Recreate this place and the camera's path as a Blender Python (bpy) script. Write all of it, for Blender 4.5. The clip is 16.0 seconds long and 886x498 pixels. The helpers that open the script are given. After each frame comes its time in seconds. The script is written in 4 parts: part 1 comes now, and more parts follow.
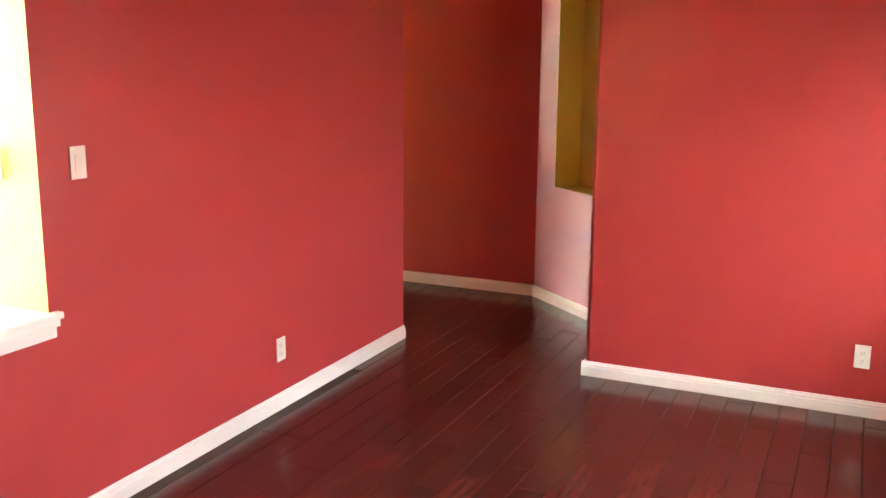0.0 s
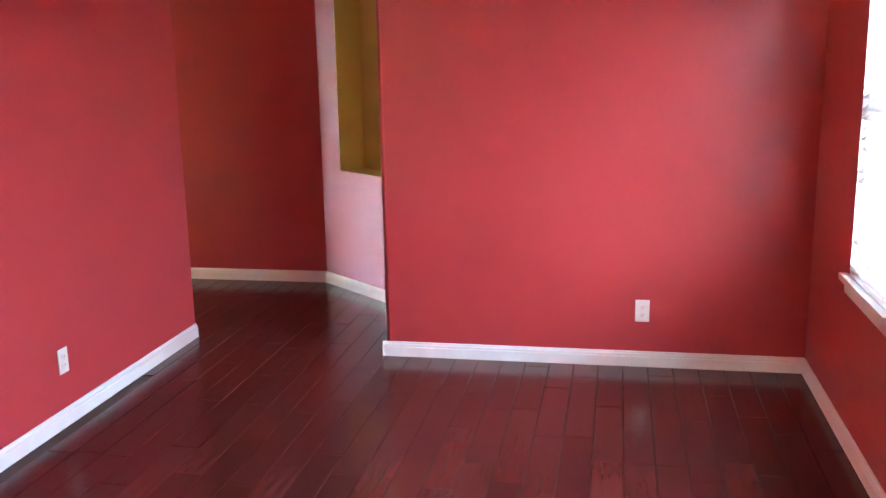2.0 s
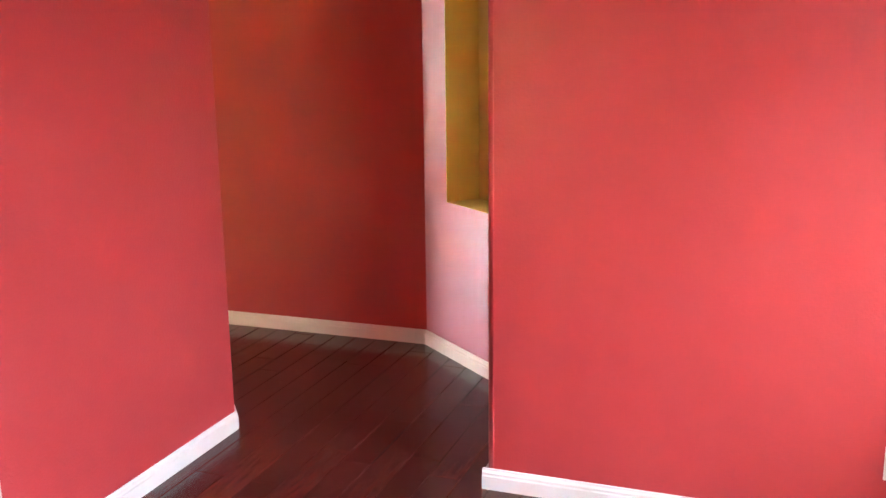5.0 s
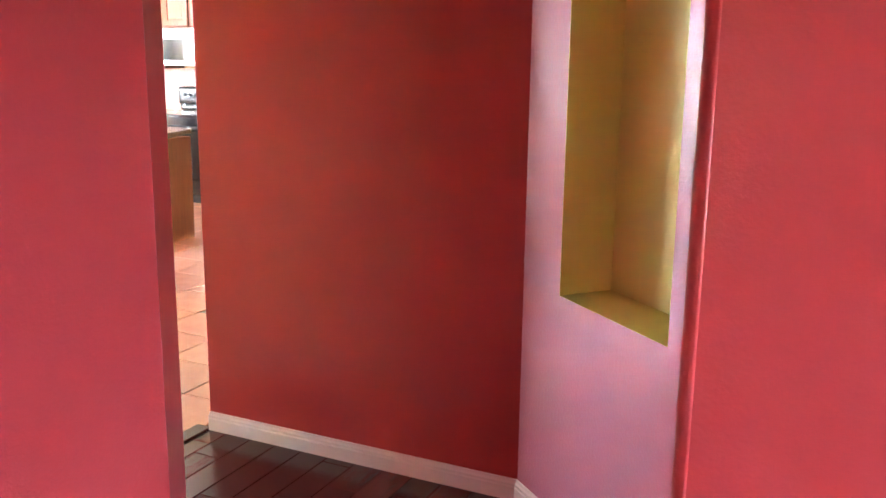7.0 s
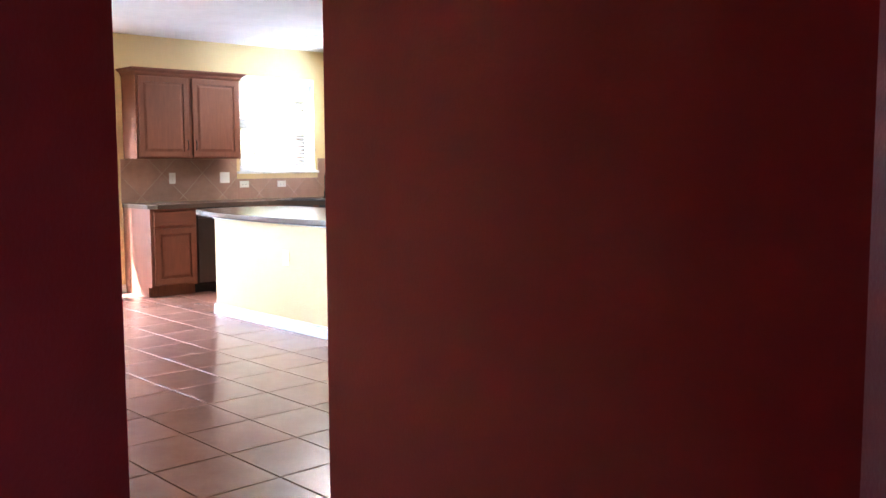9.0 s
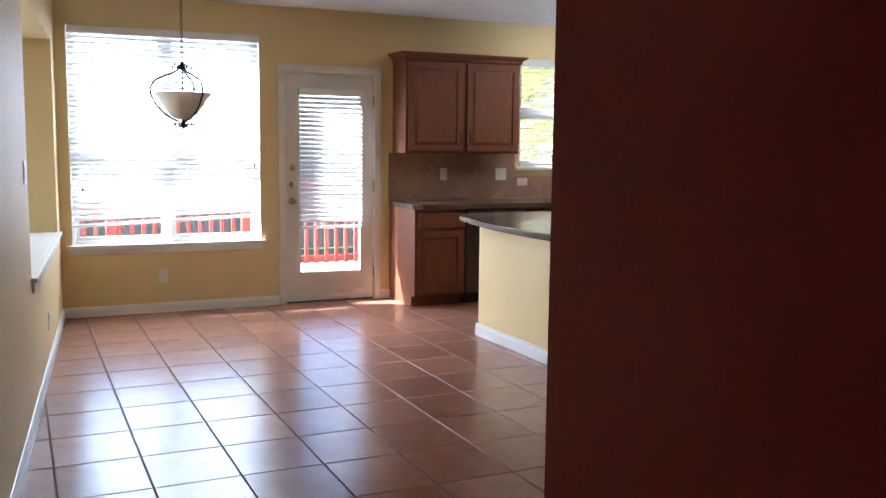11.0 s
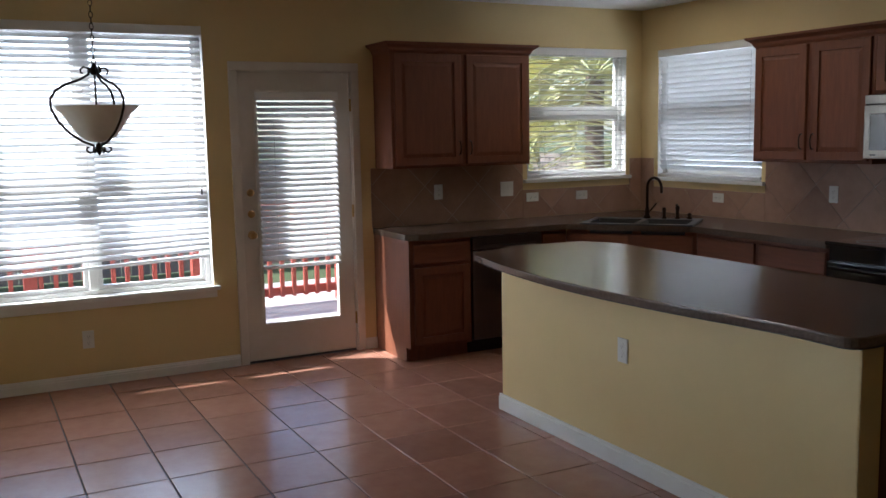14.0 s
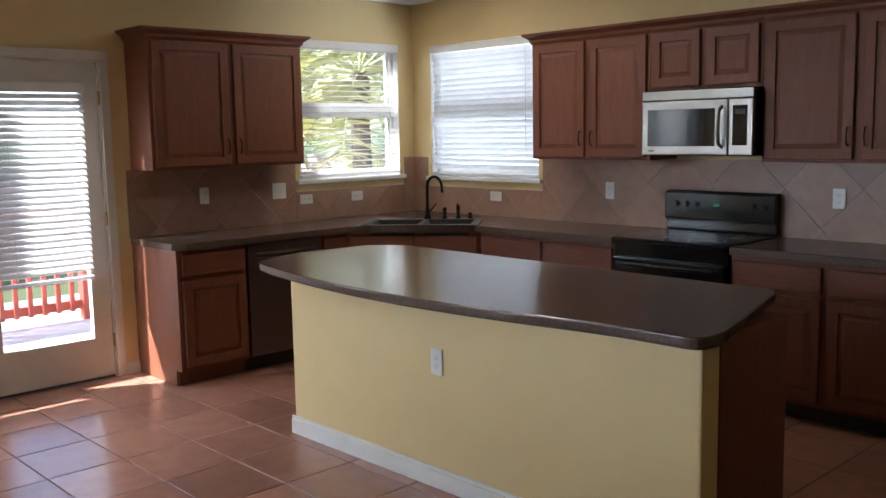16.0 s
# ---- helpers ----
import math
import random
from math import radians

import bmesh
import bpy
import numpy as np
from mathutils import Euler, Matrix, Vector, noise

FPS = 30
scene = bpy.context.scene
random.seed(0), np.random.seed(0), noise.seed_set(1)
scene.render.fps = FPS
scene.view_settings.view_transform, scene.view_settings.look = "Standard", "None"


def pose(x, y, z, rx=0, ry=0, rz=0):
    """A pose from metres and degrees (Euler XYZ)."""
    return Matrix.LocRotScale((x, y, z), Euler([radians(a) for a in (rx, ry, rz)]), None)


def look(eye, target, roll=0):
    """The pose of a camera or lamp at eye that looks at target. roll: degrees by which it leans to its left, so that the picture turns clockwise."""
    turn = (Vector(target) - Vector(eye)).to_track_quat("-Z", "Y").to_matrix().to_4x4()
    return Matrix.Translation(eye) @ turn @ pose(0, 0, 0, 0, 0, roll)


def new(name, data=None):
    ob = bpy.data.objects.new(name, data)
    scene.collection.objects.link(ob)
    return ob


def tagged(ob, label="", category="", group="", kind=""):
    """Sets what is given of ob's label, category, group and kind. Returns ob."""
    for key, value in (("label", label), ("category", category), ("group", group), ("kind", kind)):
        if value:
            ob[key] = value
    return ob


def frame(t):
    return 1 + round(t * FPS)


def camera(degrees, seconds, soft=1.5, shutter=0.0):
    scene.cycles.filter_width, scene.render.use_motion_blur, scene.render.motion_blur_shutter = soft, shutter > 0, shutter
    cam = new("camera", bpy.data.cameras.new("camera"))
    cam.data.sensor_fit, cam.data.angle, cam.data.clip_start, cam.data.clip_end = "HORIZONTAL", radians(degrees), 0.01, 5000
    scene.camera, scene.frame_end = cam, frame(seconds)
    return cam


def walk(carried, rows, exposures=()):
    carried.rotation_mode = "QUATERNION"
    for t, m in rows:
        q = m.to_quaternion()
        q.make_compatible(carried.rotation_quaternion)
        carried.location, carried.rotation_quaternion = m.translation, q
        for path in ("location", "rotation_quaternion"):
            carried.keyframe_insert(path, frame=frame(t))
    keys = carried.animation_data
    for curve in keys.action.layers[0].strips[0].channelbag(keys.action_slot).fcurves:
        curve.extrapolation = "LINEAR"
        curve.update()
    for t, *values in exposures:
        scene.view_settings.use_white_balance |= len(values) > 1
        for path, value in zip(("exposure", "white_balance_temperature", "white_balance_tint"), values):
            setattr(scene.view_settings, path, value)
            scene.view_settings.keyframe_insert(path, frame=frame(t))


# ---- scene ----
cam = camera(51.3, 16.0)
PATH = [
    (0, (2.53, -4.766, 1.687), (1.715, -2.983, 1.292), 0.5),
    (0.5, (2.49, -4.766, 1.681), (1.807, -2.929, 1.28), 0.0),
    (1, (2.464, -4.766, 1.667), (1.893, -2.895, 1.252), -0.6),
    (1.5, (2.462, -4.772, 1.667), (2.011, -2.869, 1.247), -0.8),
    (2, (2.462, -4.741, 1.649), (2.093, -2.821, 1.228), -1.1),
    (2.5, (2.47, -4.635, 1.666), (2.195, -2.706, 1.213), -1.6),
    (3, (2.506, -4.466, 1.63), (2.214, -2.535, 1.2), -1.7),
    (3.5, (2.441, -4.265, 1.636), (2.04, -2.353, 1.208), -0.1),
    (4, (2.329, -3.868, 1.632), (1.881, -1.96, 1.233), 0.2),
    (4.5, (2.276, -3.494, 1.618), (1.732, -1.617, 1.193), -0.9),
    (4.7, (2.243, -3.335, 1.626), (1.641, -1.476, 1.203), -0.8),
    (6.8, (1.55, -1.572, 1.652), (0.747, 0.184, 1.186), 0.0),
    (7, (1.475, -1.39, 1.638), (0.640, 0.360, 1.211), 0.7),
    (7.5, (1.345, -0.923, 1.584), (0.422, 0.800, 1.204), -0.3),
    (8, (1.304, -0.5, 1.456), (0.147, 1.103, 1.155), -1.0),
    (8.5, (1.208, -0.133, 1.319), (-0.156, 1.318, 1.126), -1.6),
    (9, (0.965, 0.11, 1.33), (-0.487, 1.472, 1.139), -0.2),
    (9.5, (0.704, 0.363, 1.362), (-0.825, 1.633, 1.143), -0.5),
    (10, (0.45, 0.615, 1.386), (-1.222, 1.694, 1.185), 0.3),
    (10.2, (0.343, 0.693, 1.391), (-1.367, 1.707, 1.178), 0.4),
    (12.3, (-0.829, 1.255, 1.565), (-2.673, 2.001, 1.359), 0.9),
    (12.5, (-0.956, 1.268, 1.57), (-2.79, 2.039, 1.363), 0.8),
    (13, (-1.254, 1.298, 1.586), (-3.058, 2.133, 1.364), -0.1),
    (13.5, (-1.453, 1.317, 1.606), (-3.246, 2.171, 1.363), -0.7),
    (14, (-1.736, 1.427, 1.608), (-3.496, 2.342, 1.358), -1.1),
    (14.5, (-1.969, 1.493, 1.585), (-3.65, 2.549, 1.343), -0.7),
    (15, (-2.106, 1.468, 1.591), (-3.7, 2.656, 1.371), -1.0),
    (15.5, (-2.189, 1.446, 1.588), (-3.704, 2.733, 1.363), -1.3),
    (16, (-2.243, 1.451, 1.575), (-3.682, 2.817, 1.32), -1.1),
]
EXPO = [(0.0, 6.2, 7700, 7), (0.7, 6.6, 6500, 9), (1.5, 6.4, 5600, 12), (2.2, 6.1, 5600, 12), (3.0, 6.05, 7100, 10), (4.7, 6.65, 6500, 10),
        (6.8, 6.6, 5600, 13), (7.5, 6.1, 5400, 13), (8.0, 5.3, 5300, 13), (8.5, 4.6, 5100, 12), (9.0, 4.3, 4900, 11), (9.5, 4.3, 4950, 10), (10.2, 3.75, 5050, 10),
        (12.3, 1.75, 5450, 10), (13.0, 1.45, 5450, 10), (14.0, 1.35, 5450, 10), (15.0, 1.55, 5450, 10), (16.0, 2.2, 5450, 10)]
walk(cam, [(t, look(eye, target, roll)) for t, eye, target, roll in PATH], EXPO)

# ---- light ----
SUN_EL, SUN_AZ = 42.0, 61.0          # degrees; the sun stands towards -x, -y
world = bpy.data.worlds.new("world")
scene.world = world
world.use_nodes = True
wn = world.node_tree.nodes
sky = wn.new("ShaderNodeTexSky")
sky.sky_type = "NISHITA"
sky.sun_disc = False
sky.sun_elevation = radians(SUN_EL)
sky.sun_rotation = radians(209)
wn["Background"].inputs[1].default_value = 0.15
world.node_tree.links.new(sky.outputs[0], wn["Background"].inputs[0])
sun = new("sun", bpy.data.lights.new("sun", "SUN"))
sun.data.energy, sun.data.angle, sun.data.color = 5.0, radians(0.5), (1.0, 0.95, 0.86)
sun.matrix_world = look((-40, -40, 50), (-40 + math.cos(radians(SUN_EL)) * math.cos(radians(SUN_AZ)),
                                        -40 + math.cos(radians(SUN_EL)) * math.sin(radians(SUN_AZ)), 50 - math.sin(radians(SUN_EL))))


def daylight(at, to, w, h, power):
    """Sky light standing in an opening, just outside its glass."""
    d = bpy.data.lights.new("daylight", "AREA")
    d.shape, d.size, d.size_y, d.energy, d.color = "RECTANGLE", w, h, power, (0.93, 0.97, 1.0)
    new("daylight", d).matrix_world = look(at, to)


daylight((-8.33, 2.155, 1.62), (-7, 2.155, 1.62), 1.5, 1.4, 13)          # breakfast window
daylight((-7.275, 6.95, 1.73), (-7.275, 5, 1.73), 1.1, 1.0, 10)         # window over the counter
daylight((3.57, -1.06, 1.44), (2, -1.06, 1.44), 0.58, 1.30, 1.3)         # red room
daylight((3.57, -2.25, 1.44), (2, -2.25, 1.44), 1.32, 1.30, 0.35)
daylight((-8.33, -2.9, 1.5), (-7, -2.9, 1.5), 2.3, 1.5, 85)            # family room: unseen window, added to brighten it and the island
for lx_, ly_ in ((-7.025, 5.79), (-5.915, 5.40)):                        # the two lit ceiling lights
    d = bpy.data.lights.new("downlight", "AREA")
    d.shape, d.size, d.energy, d.color = "DISK", 0.12, 1.6, (1.0, 0.83, 0.62)
    new("downlight", d).matrix_world = look((lx_, ly_, 2.596), (lx_, ly_ + .0001, 1))


# ---- materials ----
def material(name, base, rough=0.5, metal=0.0, second=None, scale=8.0, mix=0.5, bump=0.0, bump_scale=200.0, vary=0.0, stretch=(1, 1, 1), coat=0.0):
    """Principled surface: two-tone mottling, fine bump, and per-object value shifts."""
    m = bpy.data.materials.new(name)
    m.use_nodes = True
    nt = m.node_tree
    n, l = nt.nodes, nt.links
    b = n["Principled BSDF"]
    b.inputs["Roughness"].default_value = rough
    b.inputs["Metallic"].default_value = metal
    b.inputs["Coat Weight"].default_value = coat
    tc = n.new("ShaderNodeTexCoord")
    mp = n.new("ShaderNodeMapping")
    mp.inputs["Scale"].default_value = stretch
    if vary:
        pick = n.new("ShaderNodeObjectInfo")
        far = n.new("ShaderNodeVectorMath")
        far.operation = "MULTIPLY_ADD"
        far.inputs[1].default_value = (37.0, 23.0, 41.0)
        l.new(pick.outputs["Random"], far.inputs[0])
        l.new(tc.outputs["Object"], far.inputs[2])
        l.new(far.outputs[0], mp.inputs["Vector"])
    else:
        l.new(tc.outputs["Object"], mp.inputs["Vector"])
    second = second or tuple(c * 0.86 for c in base)
    nz = n.new("ShaderNodeTexNoise")
    nz.inputs["Scale"].default_value = scale
    nz.inputs["Detail"].default_value = 6
    nz.inputs["Roughness"].default_value = 0.65
    l.new(mp.outputs[0], nz.inputs["Vector"])
    ramp = n.new("ShaderNodeValToRGB")
    ramp.color_ramp.elements[0].position = 0.5 - mix / 2
    ramp.color_ramp.elements[1].position = 0.5 + mix / 2
    ramp.color_ramp.elements[0].color = (*second, 1)
    ramp.color_ramp.elements[1].color = (*base, 1)
    l.new(nz.outputs[0], ramp.inputs[0])
    out = ramp.outputs[0]
    if vary:
        oi = n.new("ShaderNodeObjectInfo")
        mr = n.new("ShaderNodeMapRange")
        mr.inputs["To Min"].default_value = 1 - vary
        mr.inputs["To Max"].default_value = 1 + vary
        l.new(oi.outputs["Random"], mr.inputs["Value"])
        hs = n.new("ShaderNodeHueSaturation")
        l.new(mr.outputs[0], hs.inputs["Value"])
        l.new(out, hs.inputs["Color"])
        out = hs.outputs[0]
    l.new(out, b.inputs["Base Color"])
    rv = n.new("ShaderNodeMapRange")
    rv.inputs["To Min"].default_value = max(0.02, rough - 0.05)
    rv.inputs["To Max"].default_value = min(1, rough + 0.07)
    l.new(nz.outputs[0], rv.inputs["Value"])
    l.new(rv.outputs[0], b.inputs["Roughness"])
    if bump:
        bz = n.new("ShaderNodeTexNoise")
        bz.inputs["Scale"].default_value = bump_scale
        bz.inputs["Detail"].default_value = 3
        l.new(mp.outputs[0], bz.inputs["Vector"])
        bp = n.new("ShaderNodeBump")
        bp.inputs["Strength"].default_value = bump
        bp.inputs["Distance"].default_value = 0.003
        l.new(bz.outputs[0], bp.inputs["Height"])
        l.new(bp.outputs[0], b.inputs["Normal"])
    return m


RED = material("red_paint", (0.45, 0.048, 0.050), 0.35, second=(0.415, 0.042, 0.044), scale=3, bump=0.35, bump_scale=90)
# Mauve paint whose base is lightened to carry the window's reflection.
MAUVE = material("mauve_paint_sheen", (0.48, 0.165, 0.235), 0.3, second=(0.45, 0.15, 0.215), scale=3, bump=0.5, bump_scale=90)
YELLOW = material("yellow_paint", (0.72, 0.56, 0.27), 0.55, second=(0.68, 0.53, 0.25), scale=3, bump=0.3, bump_scale=90)
MUSTARD = material("mustard_paint", (0.72, 0.60, 0.17), 0.5, second=(0.68, 0.565, 0.155), scale=3, bump=0.3, bump_scale=90)
CEIL = material("ceiling_paint", (0.78, 0.77, 0.74), 0.8, scale=4, bump=0.5, bump_scale=60)
WHITE = material("white_trim_paint", (0.80, 0.79, 0.76), 0.35, second=(0.74, 0.73, 0.69), scale=6, bump=0.05, bump_scale=40)
DOORW = material("door_paint", (0.74, 0.70, 0.63), 0.4, second=(0.66, 0.61, 0.53), scale=7, bump=0.08, bump_scale=40)
SLAT = material("blind_slat", (0.82, 0.81, 0.80), 0.45, scale=5)
sn = SLAT.node_tree
tl = sn.nodes.new("ShaderNodeBsdfTranslucent")
tl.inputs[0].default_value = (0.85, 0.84, 0.82, 1)
mx = sn.nodes.new("ShaderNodeMixShader")
mx.inputs[0].default_value = 0.3
sn.links.new(sn.nodes["Principled BSDF"].outputs[0], mx.inputs[1])
sn.links.new(tl.outputs[0], mx.inputs[2])
sn.links.new(mx.outputs[0], sn.nodes["Material Output"].inputs[0])
PLATE = material("plate_plastic", (0.80, 0.79, 0.74), 0.3, scale=5)
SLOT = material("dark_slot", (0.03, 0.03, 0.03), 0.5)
PLANK = material("mahogany_plank", (0.095, 0.022, 0.018), 0.17, second=(0.055, 0.013, 0.011), scale=5, mix=0.7, bump=0.08, bump_scale=60, vary=0.35, stretch=(9, 1, 1))
PLANK_EDGE = material("plank_joint", (0.03, 0.012, 0.01), 0.6)
TILE = material("terracotta_tile", (0.43, 0.215, 0.142), 0.22, second=(0.32, 0.148, 0.098), scale=9, mix=0.7, bump=0.08, bump_scale=30, vary=0.12)
GROUT = material("grout", (0.10, 0.075, 0.06), 0.9, scale=40, bump=0.4)
SPLASH = material("backsplash_tile", (0.40, 0.245, 0.17), 0.4, second=(0.29, 0.165, 0.11), scale=10, mix=0.6, bump=0.15, bump_scale=30, vary=0.1)
SPLASH_GROUT = material("backsplash_grout", (0.52, 0.42, 0.33), 0.9, scale=40, bump=0.3)
OAK = material("stained_oak", (0.215, 0.070, 0.028), 0.56, second=(0.125, 0.037, 0.014), scale=7, mix=0.6, bump=0.12, bump_scale=40, vary=0.08, stretch=(7, 7, 0.7))
OAKH = material("stained_oak_rail", (0.21, 0.068, 0.027), 0.56, second=(0.12, 0.036, 0.014), scale=7, mix=0.6, bump=0.12, bump_scale=40, stretch=(0.7, 7, 7))
LAMIN = material("brown_laminate", (0.135, 0.095, 0.072), 0.2, second=(0.085, 0.058, 0.043), scale=60, mix=0.4, bump=0.03, bump_scale=150)
STEEL = material("stainless_steel", (0.25, 0.235, 0.215), 0.30, 1.0, scale=4, stretch=(1, 1, 40))
DARKSTEEL = material("dark_stainless", (0.20, 0.18, 0.17), 0.3, 1.0, scale=4, stretch=(40, 1, 1))
BLACK = material("black_enamel", (0.012, 0.012, 0.013), 0.12, scale=5)
BLACKG = material("black_glass", (0.01, 0.01, 0.012), 0.04, scale=5)
BRONZE = material("oiled_bronze", (0.035, 0.024, 0.018), 0.35, 0.9, scale=30)
BRASS = material("brass", (0.50, 0.33, 0.12), 0.28, 1.0, scale=30)
SINKM = material("dark_composite_sink", (0.035, 0.035, 0.038), 0.3, scale=80)
BOWL = material("alabaster_glass", (0.78, 0.74, 0.66), 0.35, second=(0.66, 0.60, 0.50), scale=9)
DECK = material("weathered_deck", (0.66, 0.58, 0.53), 0.8, second=(0.56, 0.48, 0.43), scale=8, vary=0.1, bump=0.2, stretch=(1, 6, 1))
FENCE = material("red_stained_wood", (0.42, 0.085, 0.05), 0.7, second=(0.32, 0.06, 0.035), scale=8, bump=0.2, stretch=(6, 6, 1))
GREYFENCE = material("weathered_fence", (0.30, 0.24, 0.19), 0.85, second=(0.22, 0.17, 0.14), scale=8, bump=0.2, stretch=(6, 6, 1))
GRASS = material("lawn", (0.07, 0.11, 0.03), 0.9, second=(0.10, 0.10, 0.04), scale=3, bump=0.6)
LEAF = material("palm_leaf", (0.44, 0.46, 0.18), 0.4, second=(0.62, 0.55, 0.30), scale=3)
LEAF2 = material("tree_leaf", (0.05, 0.10, 0.025), 0.5, second=(0.09, 0.14, 0.035), scale=2)
BARK = material("bark", (0.17, 0.12, 0.08), 0.9, scale=12, bump=0.6)
SIDING = material("house_siding", (0.55, 0.54, 0.56), 0.7, scale=3)
ROOF = material("roof_shingle", (0.16, 0.14, 0.13), 0.9, scale=20, bump=0.4)
GREEN = bpy.data.materials.new("green_display")
GREEN.use_nodes = True
GREEN.node_tree.nodes["Principled BSDF"].inputs["Base Color"].default_value = (0.02, 0.05, 0.03, 1)
GREEN.node_tree.nodes["Principled BSDF"].inputs["Emission Color"].default_value = (0.1, 0.8, 0.35, 1)
GREEN.node_tree.nodes["Principled BSDF"].inputs["Emission Strength"].default_value = 0.02
BULB = bpy.data.materials.new("lit_lamp")
BULB.use_nodes = True
BULB.node_tree.nodes["Principled BSDF"].inputs["Emission Color"].default_value = (1.0, 0.80, 0.45, 1)
BULB.node_tree.nodes["Principled BSDF"].inputs["Emission Strength"].default_value = 2.5
GLASS = bpy.data.materials.new("window_glass")
GLASS.use_nodes = True
gb = GLASS.node_tree.nodes["Principled BSDF"]
gb.inputs["Transmission Weight"].default_value, gb.inputs["Roughness"].default_value, gb.inputs["IOR"].default_value = 1.0, 0.0, 1.45


# ---- mesh helpers ----
def add_box(bm, lo, hi, mat=0):
    v = [bm.verts.new((x, y, z)) for z in (lo[2], hi[2]) for y in (lo[1], hi[1]) for x in (lo[0], hi[0])]
    fs = [bm.faces.new([v[i] for i in q]) for q in ((0, 2, 3, 1), (4, 5, 7, 6), (0, 1, 5, 4), (2, 6, 7, 3), (0, 4, 6, 2), (1, 3, 7, 5))]
    for f in fs:
        f.material_index = mat
    return v, fs


def boxes(*lohi, bevel=0.0, segments=2):
    bm = bmesh.new()
    for lo, hi in lohi:
        add_box(bm, lo, hi)
    if bevel:
        bmesh.ops.bevel(bm, geom=list(bm.edges), offset=bevel, segments=segments, affect="EDGES", profile=0.6)
    return bm


def prism(pts, z0, z1, bevel=0.0):
    bm = bmesh.new()
    f = bm.faces.new([bm.verts.new((x, y, z0)) for x, y in pts])
    r = bmesh.ops.extrude_face_region(bm, geom=[f])
    bmesh.ops.translate(bm, vec=(0, 0, z1 - z0), verts=[e for e in r["geom"] if isinstance(e, bmesh.types.BMVert)])
    bmesh.ops.recalc_face_normals(bm, faces=bm.faces)
    if bevel:
        es = [e for e in bm.edges if abs(e.verts[0].co.z - e.verts[1].co.z) < 1e-6]
        bmesh.ops.bevel(bm, geom=es, offset=bevel, segments=3, affect="EDGES", profile=0.5)
    return bm


def cyl(r, z0, z1, n=20, r2=None, at=(0, 0, 0), axis="z", bm=None):
    bm = bm or bmesh.new()
    m = Matrix.Translation(at) @ {"z": Matrix(), "y": Matrix.Rotation(-math.pi / 2, 4, "X"), "x": Matrix.Rotation(math.pi / 2, 4, "Y")}[axis] @ Matrix.Translation((0, 0, (z0 + z1) / 2))
    bmesh.ops.create_cone(bm, cap_ends=True, segments=n, radius1=r, radius2=r if r2 is None else r2, depth=z1 - z0, matrix=m)
    return bm


def lathe(profile, n=32, bm=None):
    bm = bm or bmesh.new()
    rings = [[bm.verts.new((r * math.cos(2 * math.pi * k / n), r * math.sin(2 * math.pi * k / n), z)) for k in range(n)] for r, z in profile]
    for a, b in zip(rings, rings[1:]):
        for k in range(n):
            f = bm.faces.new((a[k], a[(k + 1) % n], b[(k + 1) % n], b[k]))
            f.smooth = True
    return bm


def tube(pts, r, n=8, bm=None):
    """A round bar along a line of points."""
    bm = bm or bmesh.new()
    pts = [Vector(p) for p in pts]
    rings = []
    for i, p in enumerate(pts):
        d = (pts[min(i + 1, len(pts) - 1)] - pts[max(i - 1, 0)]).normalized()
        a = d.orthogonal().normalized() if i == 0 else (rings[-1][1] - d * rings[-1][1].dot(d)).normalized()
        b = d.cross(a)
        rings.append(([bm.verts.new(p + r * (a * math.cos(2 * math.pi * k / n) + b * math.sin(2 * math.pi * k / n))) for k in range(n)], a))
    for (u, _), (w, _) in zip(rings, rings[1:]):
        for k in range(n):
            f = bm.faces.new((u[k], u[(k + 1) % n], w[(k + 1) % n], w[k]))
            f.smooth = True
    bm.faces.new(rings[0][0][::-1])
    bm.faces.new(rings[-1][0])
    return bm


def link(name, bm, mats):
    me = bpy.data.meshes.new(name)
    bm.to_mesh(me)
    bm.free()
    for m in mats if isinstance(mats, (list, tuple)) else [mats]:
        me.materials.append(m)
    return new(name, me)


def part(name, bm, mat, parent, label=""):
    ob = link(name, bm, mat)
    ob.parent = parent
    return tagged(ob, label)


def thing(name, m, label, category, group="", kind=""):
    ob = new(name)
    ob.empty_display_size = 0.1
    ob.matrix_world = m
    return tagged(ob, label, category, group, kind)


def structure(name, bm, mats, label="", category="", m=None):
    ob = link(name, bm, mats)
    if m is not None:
        ob.matrix_world = m
    return tagged(ob, label, category, kind="structure")


# ---- plan ----
H = 2.604                                   # ceiling
XW, YK = -8.067, 6.671                      # kitchen: window wall, range wall
XRL, XRR, YS = 1.218, 3.42, -6.4           # red room: opening's edge, window wall, back wall
XFC, YF, XFE = 0.381, 1.563, -1.04         # hall wall
YMR, YLE = 0.847, 0.182
PE = (-0.45, 0.735)


